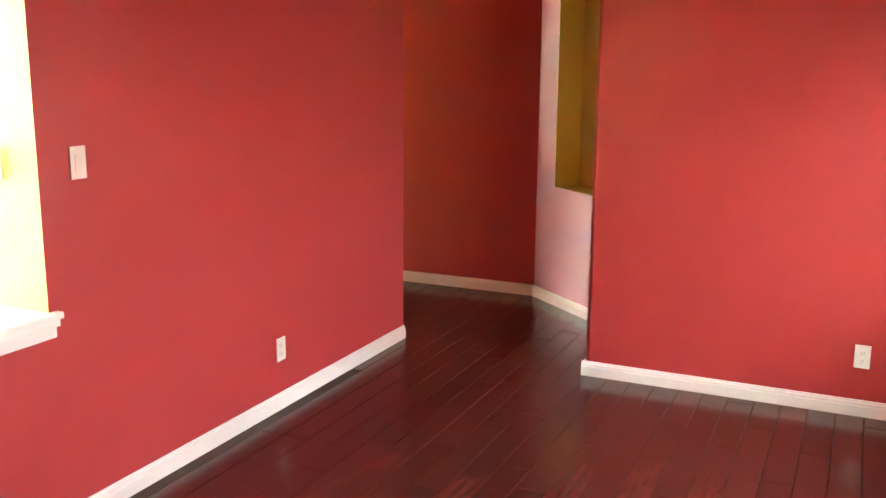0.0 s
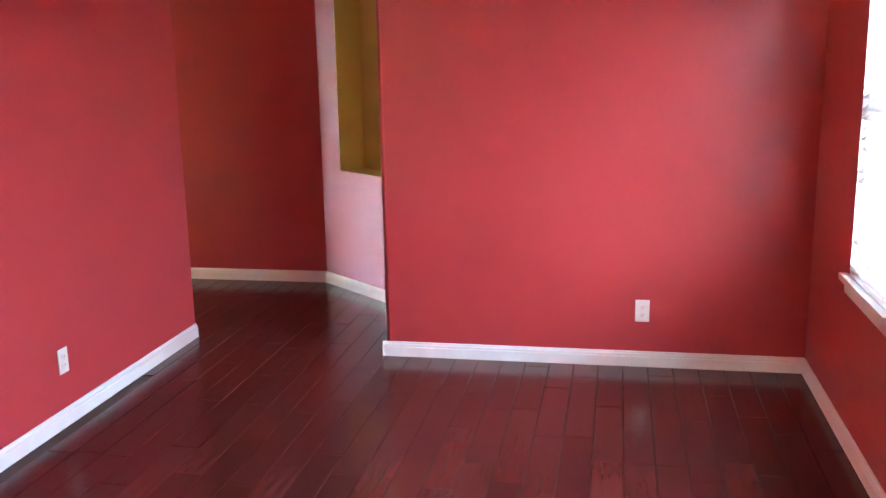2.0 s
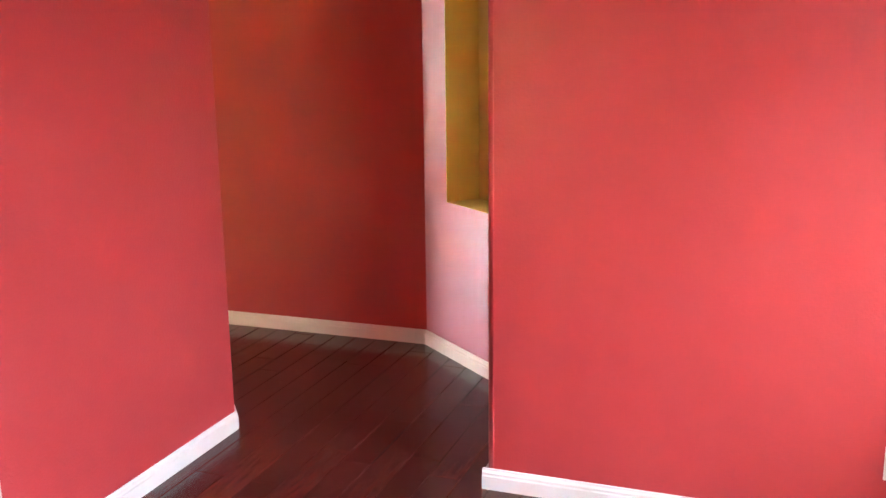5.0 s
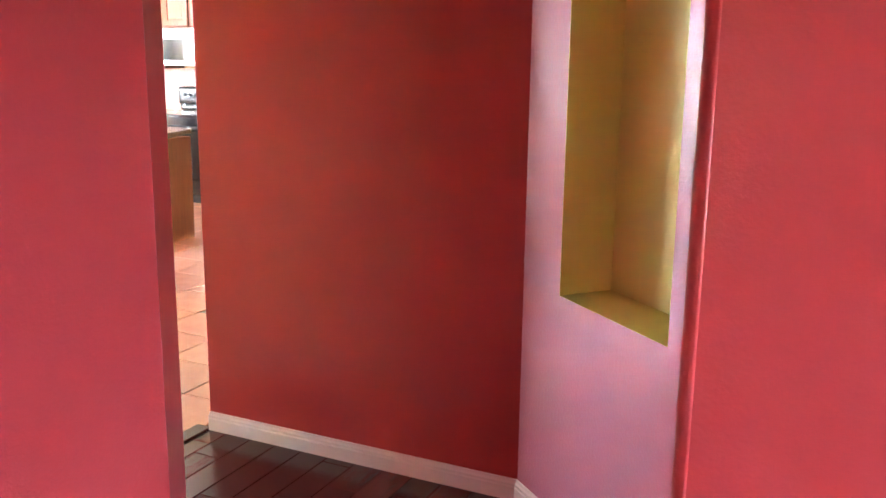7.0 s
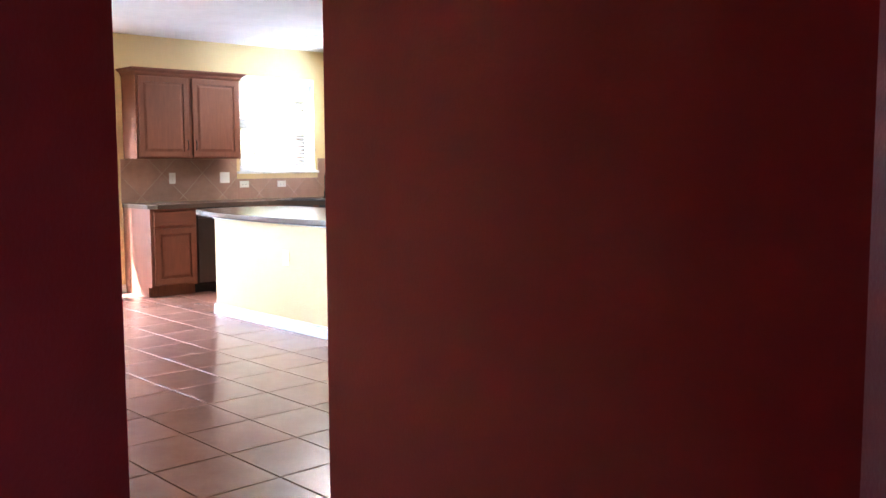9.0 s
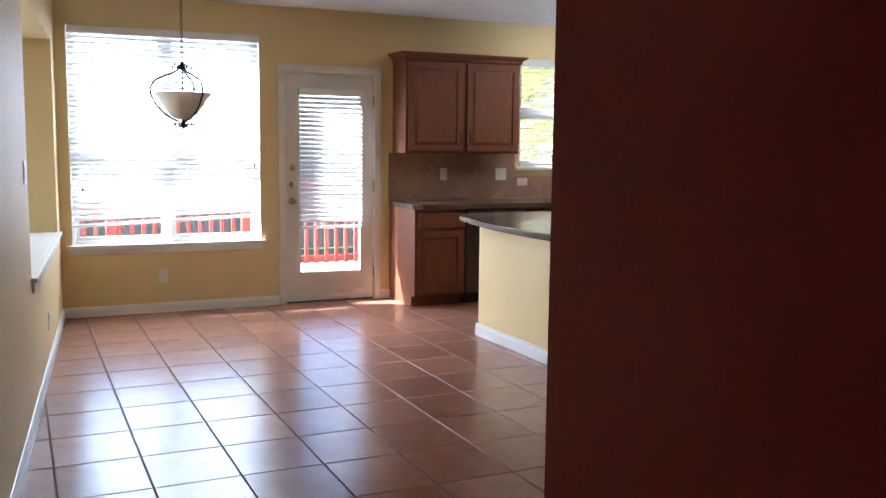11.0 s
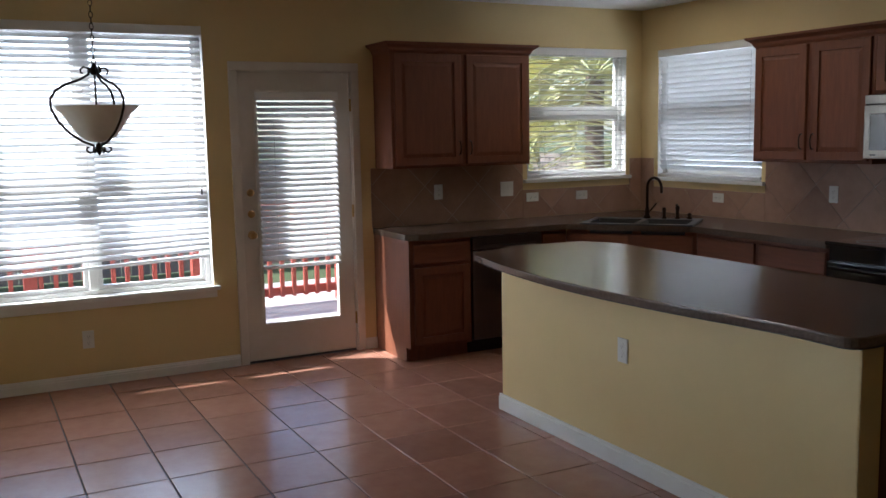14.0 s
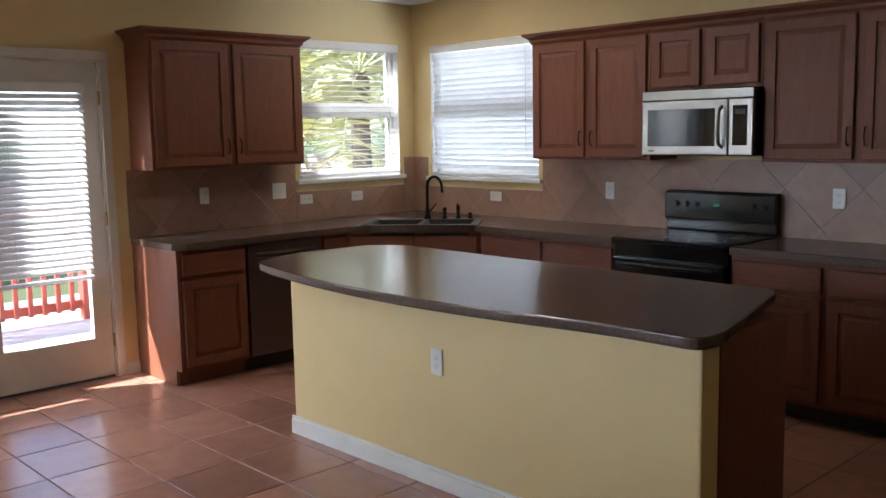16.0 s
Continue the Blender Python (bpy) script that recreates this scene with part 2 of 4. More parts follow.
def wall(name, p, q, thick, mats, openings=(), label="", z1=H, side=1):
    """A wall whose seen face runs from p to q; its body lies to the left of that way (side=1) or right. mats: face, back, reveals. openings: (u0, u1, z0, z1)."""
    p, q = Vector((*p, 0)), Vector((*q, 0))
    length = (q - p).length
    us = sorted({0, length, *[u for o in openings for u in o[:2]]})
    zs = sorted({0, z1, *[z for o in openings for z in o[2:]]})
    bm = bmesh.new()
    cells = {}
    for i in range(len(us) - 1):
        for k in range(len(zs) - 1):
            u, z = (us[i] + us[i + 1]) / 2, (zs[k] + zs[k + 1]) / 2
            cells[i, k] = not any(o[0] < u < o[1] and o[2] < z < o[3] for o in openings)
    t = thick * side
    def quad(a, b, c, d, mat):
        f = bm.faces.new([bm.verts.new(v) for v in (a, b, c, d)])
        f.material_index = mat
    for (i, k), solid in cells.items():
        if not solid:
            continue
        u0, u1, a, b = us[i], us[i + 1], zs[k], zs[k + 1]
        quad((u0, 0, a), (u1, 0, a), (u1, 0, b), (u0, 0, b), 0)
        quad((u0, t, a), (u0, t, b), (u1, t, b), (u1, t, a), 1)
        for dk, z in ((-1, a), (1, b)):
            if not cells.get((i, k + dk), False):
                quad((u0, 0, z), (u0, t, z), (u1, t, z), (u1, 0, z), 2)
        for di, u in ((-1, u0), (1, u1)):
            if not cells.get((i + di, k), False):
                quad((u, 0, a), (u, 0, b), (u, t, b), (u, t, a), 2)
    bmesh.ops.remove_doubles(bm, verts=bm.verts, dist=1e-5)
    bmesh.ops.recalc_face_normals(bm, faces=bm.faces)
    d = (q - p).normalized()
    return structure(name, bm, mats, label, "wall", Matrix.Translation(p) @ Matrix.Rotation(math.atan2(d.y, d.x), 4, "Z"))


def baseboard(p, q, out=1, label="white painted wooden baseboard"):
    """A moulded baseboard from p to q, standing out to the left (1) or right (-1) of that way."""
    p, q = Vector((*p, 0)), Vector((*q, 0))
    length = (q - p).length
    prof = [(0.001, 0.0005), (0.016, 0.0005), (0.016, 0.053), (0.013, 0.058), (0.013, 0.067), (0.008, 0.074), (0.006, 0.081), (0.001, 0.083)]
    bm = bmesh.new()
    ends = [[bm.verts.new((u, w * out, z)) for w, z in prof] for u in (0, length)]
    for k in range(len(prof)):
        bm.faces.new((ends[0][k], ends[0][(k + 1) % len(prof)], ends[1][(k + 1) % len(prof)], ends[1][k]))
    bm.faces.new(ends[0])
    bm.faces.new(ends[1][::-1])
    bmesh.ops.recalc_face_normals(bm, faces=bm.faces)
    d = (q - p).normalized()
    return structure("baseboard", bm, WHITE, label, "baseboard", Matrix.Translation(p) @ Matrix.Rotation(math.atan2(d.y, d.x), 4, "Z"))


# ---- large structure ----
R3 = [RED, RED, RED]
Y3 = [YELLOW, YELLOW, YELLOW]
wall("wall_left", (0, YS), (0, YLE), 0.37, [RED, YELLOW, YELLOW], [(YS * -1 - 4.65, YS * -1 - 2.52, 0.80, 2.25)], "red painted wall with a pass-through opening")
wall("wall_angled_passage", (0, YLE), PE, 0.12, [RED, YELLOW, YELLOW], (), "dark red angled wall beside the passage")
PD = Vector((0.99589, -0.0905))
P0 = Vector((XW, 1.296))
PS = P0 + PD * 5.9
wall("wall_angled_kitchen", PE, tuple(PS), 0.12, Y3, (), "yellow painted wall beside the passage")
wall("wall_breakfast", tuple(PS), tuple(P0), 0.30, Y3, [(5.9 - 2.84, 5.9 - 0.36, 0.71, 2.19)], "yellow half wall with a white capped pass-through")
wall("wall_hall", (XFC, YF), (XFE, YF), 0.14, [RED, YELLOW, YELLOW], (), "dark red painted hall wall", side=-1)
DM = Vector((XFC - XRL, YF - YMR))
LM = DM.length
NICHE = (LM - 0.812, LM - 0.243)
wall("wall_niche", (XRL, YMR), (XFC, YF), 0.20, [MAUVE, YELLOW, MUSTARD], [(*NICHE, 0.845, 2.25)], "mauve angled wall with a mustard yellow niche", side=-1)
mn = Matrix.Translation((XRL, YMR, 0)) @ Matrix.Rotation(math.atan2(DM.y, DM.x), 4, "Z")
structure("niche_back", boxes(((NICHE[0] - 0.05, -0.26, 0.80), (NICHE[1] + 0.05, -0.203, 2.3))), MUSTARD, "mustard yellow painted niche back", "wall", mn)
wall("wall_opening_return", (XRL, 0.15), (XRL, YMR), 0.15, R3, (), "red painted wall beside the niche wall", side=-1)
bead = prism([(XRL + .028 - .028 * math.sin(k * math.pi / 16), .028 - .028 * math.cos(k * math.pi / 16)) for k in range(9)] + [(XRL, 0.15), (XRL + .028, 0.15)], 0, H)
for f in bead.faces:
    f.smooth = abs(f.normal.z) < .5 and f.calc_area() < .05
structure("wall_corner", bead, RED, "red painted wall end with a rounded edge", "wall")
wall("wall_red_far", (XRL + 0.028, 0), (XRR, 0), 0.15, R3, (), "red painted wall of an empty room")
WRA, WRB = (0.76, 1.36), (1.57, 2.92)
wall("wall_red_windows", (XRR, 0.15), (XRR, YS), 0.16, [RED, SIDING, WHITE], [(WRA[0] + .15, WRA[1] + .15, 0.70, 2.12), (WRB[0] + .15, WRB[1] + .15, 0.70, 2.12)], "red painted wall with two windows", side=1)
wall("wall_red_back", (XRR + .16, YS), (-0.37, YS), 0.15, R3, (), "red painted back wall")
W1, W2, WB = (5.50, 6.505), (-7.85, -6.70), (1.385, 2.925)
DR = (3.156, 3.977)
# The first opening holds the added, unseen family room window.
wall("wall_kitchen_windows", (XW, -6.4), (XW, YK + .16), 0.16, [YELLOW, SIDING, WHITE],
     [(2.3, 4.7, 0.7, 2.3), (WB[0] + 6.4, WB[1] + 6.4, 0.585, 2.345), (DR[0] + 6.4 - .012, DR[1] + 6.4 + .012, 0, 2.062), (W1[0] + 6.4, W1[1] + 6.4, 1.215, 2.275)], "yellow painted kitchen wall with windows and a door")
wall("wall_range", (XW, YK), (XFE + .14, YK), 0.16, [YELLOW, SIDING, WHITE], [(W2[0] - XW, W2[1] - XW, 1.2, 2.255)], "yellow painted kitchen wall behind the range")
KE = (-1.54, 2.213)
wall("wall_kitchen_angle", KE, (XFE, YF), 0.14, Y3, (), "yellow painted angled wall end beside the passage", side=1)
wall("wall_kitchen_end", (KE[0], YK), KE, 0.14, Y3, (), "yellow painted kitchen end wall", side=1)
wall("wall_family_room", (-0.37, YS), (XW, YS), 0.15, Y3, (), "yellow painted wall")
structure("ceiling", boxes(((XW - .16, YS - .15, H), (XRR + .16, YK + .16, H + .12))), CEIL, "white textured ceiling", "ceiling")
structure("floor", boxes(((XW - .16, YS - .15, -0.12), (XRR + .16, YK + .16, -0.006))), GROUT, "floor slab with dark grout joints", "floor")

baseboard((0, YS), (0, YLE), -1)
baseboard((0, YLE), PE, -1)
baseboard((XFC, YF), (XFE, YF), 1)
baseboard((XRL, YMR), (XFC, YF), 1)
baseboard((XRL, 0.0), (XRL, YMR), 1)
baseboard((XRL - .015, 0), (XRR, 0), -1)
baseboard((XRR, 0), (XRR, YS), -1)
baseboard(tuple(P0), tuple(PS), 1)
baseboard(PE, tuple(PS), -1)
baseboard((XW, 1.30), (XW, DR[0] - .07), -1)
baseboard((XW, DR[1] + .07), (XW, 4.14), -1)

# ---- windows, door, blinds ----
def window(name, m, w, z0, z1, label, halves=1, sill=True, grid_mid=None):
    """A sash window in local u (along), y out of the room, set into an opening from u=0 to w."""
    win = thing(name, m, label, "window", kind="structure")
    f = 0.035
    part("window_frame", boxes(((0, 0.06, z0), (f, 0.13, z1)), ((w - f, 0.06, z0), (w, 0.13, z1)), ((f, 0.06, z0), (w - f, 0.13, z0 + f)), ((f, 0.06, z1 - f), (w - f, 0.13, z1)), bevel=0.004), WHITE, win)
    mid = grid_mid or (z0 + z1) / 2
    step = w / halves
    for i in range(halves):
        a, b = i * step + (f if i == 0 else 0.03), (i + 1) * step - (f if i == halves - 1 else 0.03)
        if i:
            part("mullion", boxes(((i * step - 0.0295, 0.05, z0 + f + .001), (i * step + 0.0295, 0.128, z1 - f - .001)), bevel=0.004), WHITE, win)
        part("meeting_rail", boxes(((a + .001, 0.065, mid - 0.025), (b - .001, 0.115, mid + 0.025)), bevel=0.004), WHITE, win)
        for lo, hi in ((z0 + f + .001, mid - 0.026), (mid + 0.026, z1 - f - .001)):
            s = 0.028
            sash = part("sash", boxes(((a + .001, 0.075, lo), (a + s, 0.105, hi)), ((b - s, 0.075, lo), (b - .001, 0.105, hi)), ((a + s, 0.075, lo), (b - s, 0.105, lo + s)), ((a + s, 0.075, hi - s), (b - s, 0.105, hi))), WHITE, win)
            pane = part("pane", boxes(((a + s + .001, 0.089, lo + s + .001), (b - s - .001, 0.093, hi - s - .001))), GLASS, sash)
            pane.visible_shadow = False
    if sill:
        part("window_sill", boxes(((-0.04, -0.035, z0 - 0.024), (w + 0.04, -0.001, z0 + 0.004)), ((0.001, -0.003, z0 + 0.001), (w - .001, 0.058, z0 + 0.005)), bevel=0.003), WHITE, win)
        if z0 < 1.1:
            part("apron", boxes(((-0.02, -0.014, z0 - 0.075), (w + 0.02, -0.001, z0 - 0.026)), bevel=0.004), WHITE, win)
    return win


def blind(m, w, top, left, right, label, tilt, depth=0.03, pitch=0.042, wide=0.05, group="window blinds", wands=True):
    """A slatted blind: head rail, slats, bottom rail (its ends may hang unevenly), cords. Local u along, y out of the room."""
    bl = thing("window_blind", m, label, "blind", group)
    part("head_rail", boxes(((0.006, depth - 0.034, top - 0.062), (w - 0.006, depth + 0.022, top - 0.003)), bevel=0.004), WHITE, bl)
    n = int((top - 0.09 - min(left, right)) / pitch)
    me = None
    for k in range(n):
        z = top - 0.085 - k * pitch
        low = max(left, right)
        lean = 0.0
        if z < low + 0.22:
            fall = min(1.0, (low + 0.22 - z) / 0.22)
            lean = (right - left) / w * fall
        if z < min(left, right) + 0.03:
            break
        if me is None:
            bm = bmesh.new()
            prof = [(-wide / 2, 0.0), (-wide / 4, 0.0022), (0, 0.003), (wide / 4, 0.0022), (wide / 2, 0.0)]
            for (a, za), (b, zb) in zip(prof, prof[1:]):
                for dz in (0, -0.0024):
                    q = [bm.verts.new(c) for c in ((-w / 2 + .012, a, za + dz), (w / 2 - .012, a, za + dz), (w / 2 - .012, b, zb + dz), (-w / 2 + .012, b, zb + dz))]
                    bm.faces.new(q if dz == 0 else q[::-1])
            for f in bm.faces:
                f.smooth = True
            me = bpy.data.meshes.new("slat")
            bm.to_mesh(me)
            bm.free()
            me.materials.append(SLAT)
        ob = new("slat", me)
        ob.parent = bl
        ob.matrix_local = Matrix.Translation((w / 2, depth, z)) @ Matrix.Rotation(-math.atan(lean), 4, "Y") @ Matrix.Rotation(radians(tilt + random.uniform(-2.5, 2.5)), 4, "X")
    ob = part("bottom_rail", boxes(((-w / 2 + .012, -0.024, -0.011), (w / 2 - .012, 0.024, 0.011)), bevel=0.004), SLAT, bl)
    ob.matrix_local = Matrix.Translation((w / 2, depth, (left + right) / 2)) @ Matrix.Rotation(-math.atan((right - left) / w), 4, "Y")
    for u in (0.14, w / 2, w - 0.14) if w > 1.2 else (0.12, w - 0.12):
        part("ladder_cord", boxes(((u - .0012, depth - 0.027, left + (right - left) * u / w + 0.012), (u + .0012, depth - 0.0255, top - 0.064))), SLAT, bl)
    if wands:
        u = 0.09
        part("tassel", cyl(0.006, left + 0.28, left + 0.32, 8, 0.004, (u, depth - 0.034, 0)), BRONZE, bl, "small dark cord tassel")
        part("tassel", cyl(0.006, right + 0.42, right + 0.46, 8, 0.004, (w - u * .6, depth - 0.034, 0)), BRONZE, bl, "small dark cord tassel")
    return bl


def at_west(y):      # local u -> -y ... seen from inside, u runs to +y, local y points out (-x)
    return pose(XW, y, 0, 0, 0, 90)


# local x -> +y and local y -> -x
window("window_1", at_west(WB[0]), WB[1] - WB[0], 0.585, 2.345, "large double white framed window above the breakfast floor", 2, grid_mid=1.30)
window("window_2", at_west(W1[0]), W1[1] - W1[0], 1.215, 2.275, "white framed sash window beside the corner sink", 1, grid_mid=1.75)
window("window_3", pose(W2[0], YK, 0), W2[1] - W2[0], 1.2, 2.255, "white framed sash window over the counter", 1, grid_mid=1.73)
for k, (a, b) in enumerate((WRA, WRB)):
    window("window_%d" % (4 + k), pose(XRR, -a, 0, 0, 0, -90), b - a, 0.70, 2.12, "bright white framed window in the red room", 1)
# Out of view; added as an opening for the family room's light.
window("window_6", at_west(-4.1), 2.4, 0.7, 2.3, "unseen white framed double window added to light the family room", 2)
blind(at_west(WB[0]), WB[1] - WB[0], 2.345, 0.745, 0.803, "wide white slatted blind hanging slightly crooked", 38, depth=0.01)
blind(at_west(W1[0]), W1[1] - W1[0], 2.275, 1.245, 1.245, "white slatted blind, open, over the sink window", 4, depth=0.02, wands=False)
blind(pose(W2[0], YK, 0), W2[1] - W2[0], 2.255, 1.225, 1.225, "white slatted blind, nearly closed", -55, depth=0.02, wands=False)
for a, b in (WRA, WRB):
    blind(pose(XRR, -a, 0, 0, 0, -90), b - a, 2.12, 0.74, 0.74, "white slatted blind in the red room", 32, depth=0.02, wands=False)


def patio_door():
    w = DR[1] - DR[0]
    d = thing("door_1", at_west(DR[0]), "white painted glazed back door with a half lowered blind", "door", kind="structure")
    ga, gb_, gz0, gz1 = 0.125, w - 0.125, 0.275, 1.905
    leaf = part("door_leaf", boxes(((0.003, 0.012, 0.014), (ga, 0.056, 2.05)), ((gb_, 0.012, 0.014), (w - 0.003, 0.056, 2.05)), ((ga, 0.012, 0.014), (gb_, 0.056, gz0)), ((ga, 0.012, gz1), (gb_, 0.056, 2.05))), DOORW, d)
    fr = 0.022
    part("glazing_bead", boxes(((ga - fr, 0.002, gz0 - fr), (ga + .004, 0.011, gz1 + fr)), ((gb_ - .004, 0.002, gz0 - fr), (gb_ + fr, 0.011, gz1 + fr)), ((ga + .004, 0.002, gz0 - fr), (gb_ - .004, 0.011, gz0 + .004)), ((ga + .004, 0.002, gz1 - .004), (gb_ - .004, 0.011, gz1 + fr)), bevel=0.003), DOORW, leaf)
    pane = part("pane", boxes(((ga + .001, 0.032, gz0 + .001), (gb_ - .001, 0.037, gz1 - .001))), GLASS, leaf)
    pane.visible_shadow = False
    for z, r in ((0.92, 0.027), (1.067, 0.022), (1.217, 0.022)):
        h = part("door_knob" if z < 1 else "deadbolt", lathe([(0.001, -0.001), (r * 1.15, -0.001), (r * 1.15, 0.006), (r * 0.45, 0.010), (r * 0.45, 0.022), (r, 0.03), (r, 0.042), (r * 0.6, 0.05), (0.001, 0.052)] if z < 1 else [(0.001, -0.001), (r * 1.2, -0.001), (r * 1.2, 0.01), (r * .8, 0.016), (0.001, 0.017)], 20), BRASS, leaf, "brass knob" if z < 1 else "brass deadbolt")
        h.matrix_local = Matrix.Translation((0.058, 0.010, z)) @ Matrix.Rotation(math.pi / 2, 4, "X")
    for z in (0.25, 1.05, 1.82):
        part("hinge", cyl(0.008, z - 0.045, z + 0.045, 10, at=(w + 0.002, 0.004, 0)), BRASS, d, "brass hinge")
    part("door_sweep", boxes(((0.004, 0.008, 0.003), (w - 0.004, 0.0115, 0.016)), ((0.0, 0.001, -0.004), (w, 0.11, 0.002))), SLOT, d, "dark worn door sweep")
    c = 0.058
    part("door_casing", boxes(((-c - .008, -0.016, 0.0), (-0.008, -0.001, 2.06)), ((w + 0.008, -0.016, 0.0), (w + c + .008, -0.001, 2.06)), ((-c - .008, -0.016, 2.0605), (w + c + .008, -0.001, 2.06 + c)), bevel=0.004), DOORW, d)
    part("door_frame", boxes(((-0.0115, 0.0, 0), (-0.001, 0.13, 2.052)), ((w + 0.001, 0.0, 0), (w + 0.0115, 0.13, 2.052)), ((-0.0115, 0, 2.0525), (w + 0.0115, 0.13, 2.0615))), DOORW, d)
    bl = blind(at_west(DR[0] + ga - 0.018) @ Matrix.Translation((0, -0.046, 0)), gb_ - ga + 0.036, 1.915, 0.685, 0.685, "white slatted blind on the back door", 38, depth=0.02, pitch=0.04, wands=False)


patio_door()


# ---- caps of the pass-throughs ----
mp_ = Matrix.Translation((P0.x, P0.y, 0)) @ Matrix.Rotation(math.atan2(PD.y, PD.x), 4, "Z")
cap = thing("wall_cap", mp_, "white painted wooden cap on the half wall", "sill", kind="structure")
part("cap_board", boxes(((0.362, -0.33, 0.712), (2.838, 0.0, 0.738)), ((0.31, 0.0, 0.712), (2.88, 0.032, 0.738)), bevel=0.004), WHITE, cap)
part("cap_moulding", boxes(((0.33, 0.001, 0.658), (2.86, 0.016, 0.711)), bevel=0.005), WHITE, cap)
cap = thing("wall_cap", Matrix(), "white painted sill of the pass-through in the red wall", "sill", kind="structure")
part("cap_board", boxes(((-0.40, -4.648, 0.802), (0.0, -2.522, 0.826)), ((0.0, -4.70, 0.802), (0.036, -2.485, 0.826)), bevel=0.004), WHITE, cap)
part("cap_moulding", boxes(((0.001, -4.67, 0.735), (0.018, -2.505, 0.801)), ((0.018, -4.68, 0.775), (0.027, -2.495, 0.801)), bevel=0.004), WHITE, cap)


# ---- wall plates ----
def plate(m, kind, label, w=0.072, h=0.117):
    """A wall plate: local x along the wall, local y out of the wall, centre at the origin."""
    ob = thing("light_switch" if kind == "switch" else "power_outlet", m, label, "switch" if kind == "switch" else "outlet")
    part("cover_plate", boxes(((-w / 2, 0.0005, -h / 2), (w / 2, 0.0065, h / 2)), bevel=0.0025), PLATE, ob)
    if kind == "switch":
        n = 2 if w > 0.1 else 1
        for i in range(n):
            u = (i - (n - 1) / 2) * 0.046
            part("rocker", boxes(((u - 0.0165, 0.0067, -0.033), (u + 0.0165, 0.0095, 0.033)), bevel=0.001), PLATE, ob)
    else:
        flat = w > h
        for s in (-1, 1):
            c = (s * 0.0205, 0) if flat else (0, s * 0.0205)
            r = part("receptacle", cyl(0.0165, 0.0066, 0.0085, 16, at=(c[0], 0, c[1]), axis="y"), PLATE, ob)
            part("slots", boxes(((c[0] - 0.0075, 0.0086, c[1] - 0.003), (c[0] - 0.0055, 0.0089, c[1] + 0.006)), ((c[0] + 0.0055, 0.0086, c[1] - 0.003), (c[0] + 0.0075, 0.0089, c[1] + 0.005)), ((c[0] - 0.002, 0.0086, c[1] - 0.011), (c[0] + 0.002, 0.0089, c[1] - 0.007))), SLOT, r)
    return ob


FACE_E, FACE_S, FACE_N = -90, 180, 0          # plates that face +x, -y, +y
plate(pose(0, -1.143, 0.303, 0, 0, FACE_E), "outlet", "white outlet low on the red wall")
plate(pose(0, -2.346, 1.332, 0, 0, FACE_E), "switch", "white blank switch plate on the red wall")
plate(pose(2.602, 0, 0.303, 0, 0, FACE_S), "outlet", "white outlet low on the red wall")
plate(pose(-0.20, -2.52, 1.34, 0, 0, 180), "switch", "cream switch plate inside the pass-through")
for y, z, w, h, k in ((4.681, 1.155, .072, .115, "outlet"), (5.299, 1.152, .118, .117, "switch"), (5.542, 1.075, .115, .072, "outlet"), (6.032, 1.07, .115, .072, "outlet")):
    plate(pose(XW + 0.0095, y, z, 0, 0, FACE_E), k, "cream %s on the tiled backsplash" % ("double switch" if k == "switch" else "outlet"), w, h)
for x, z, w, h in ((-7.123, 1.063, .115, .072), (-6.048, 1.143, .072, .115), (-4.47, 1.15, .072, .115)):
    plate(pose(x, YK - 0.0095, z, 0, 0, FACE_S), "outlet", "cream outlet on the tiled backsplash", w, h)
plate(pose(XW, 2.09, 0.31, 0, 0, FACE_E), "outlet", "cream outlet below the large window")
plate(pose(-5.118, 4.132, 0.575, 0, 0, FACE_S), "outlet", "white outlet on the yellow island wall")
plate(mp_ @ pose(1.71, 0, 0.30, 0, 0, FACE_N), "outlet", "cream outlet low on the half wall")
plate(mp_ @ pose(3.05, 0, 1.284, 0, 0, FACE_N), "switch", "white switch on the yellow wall")


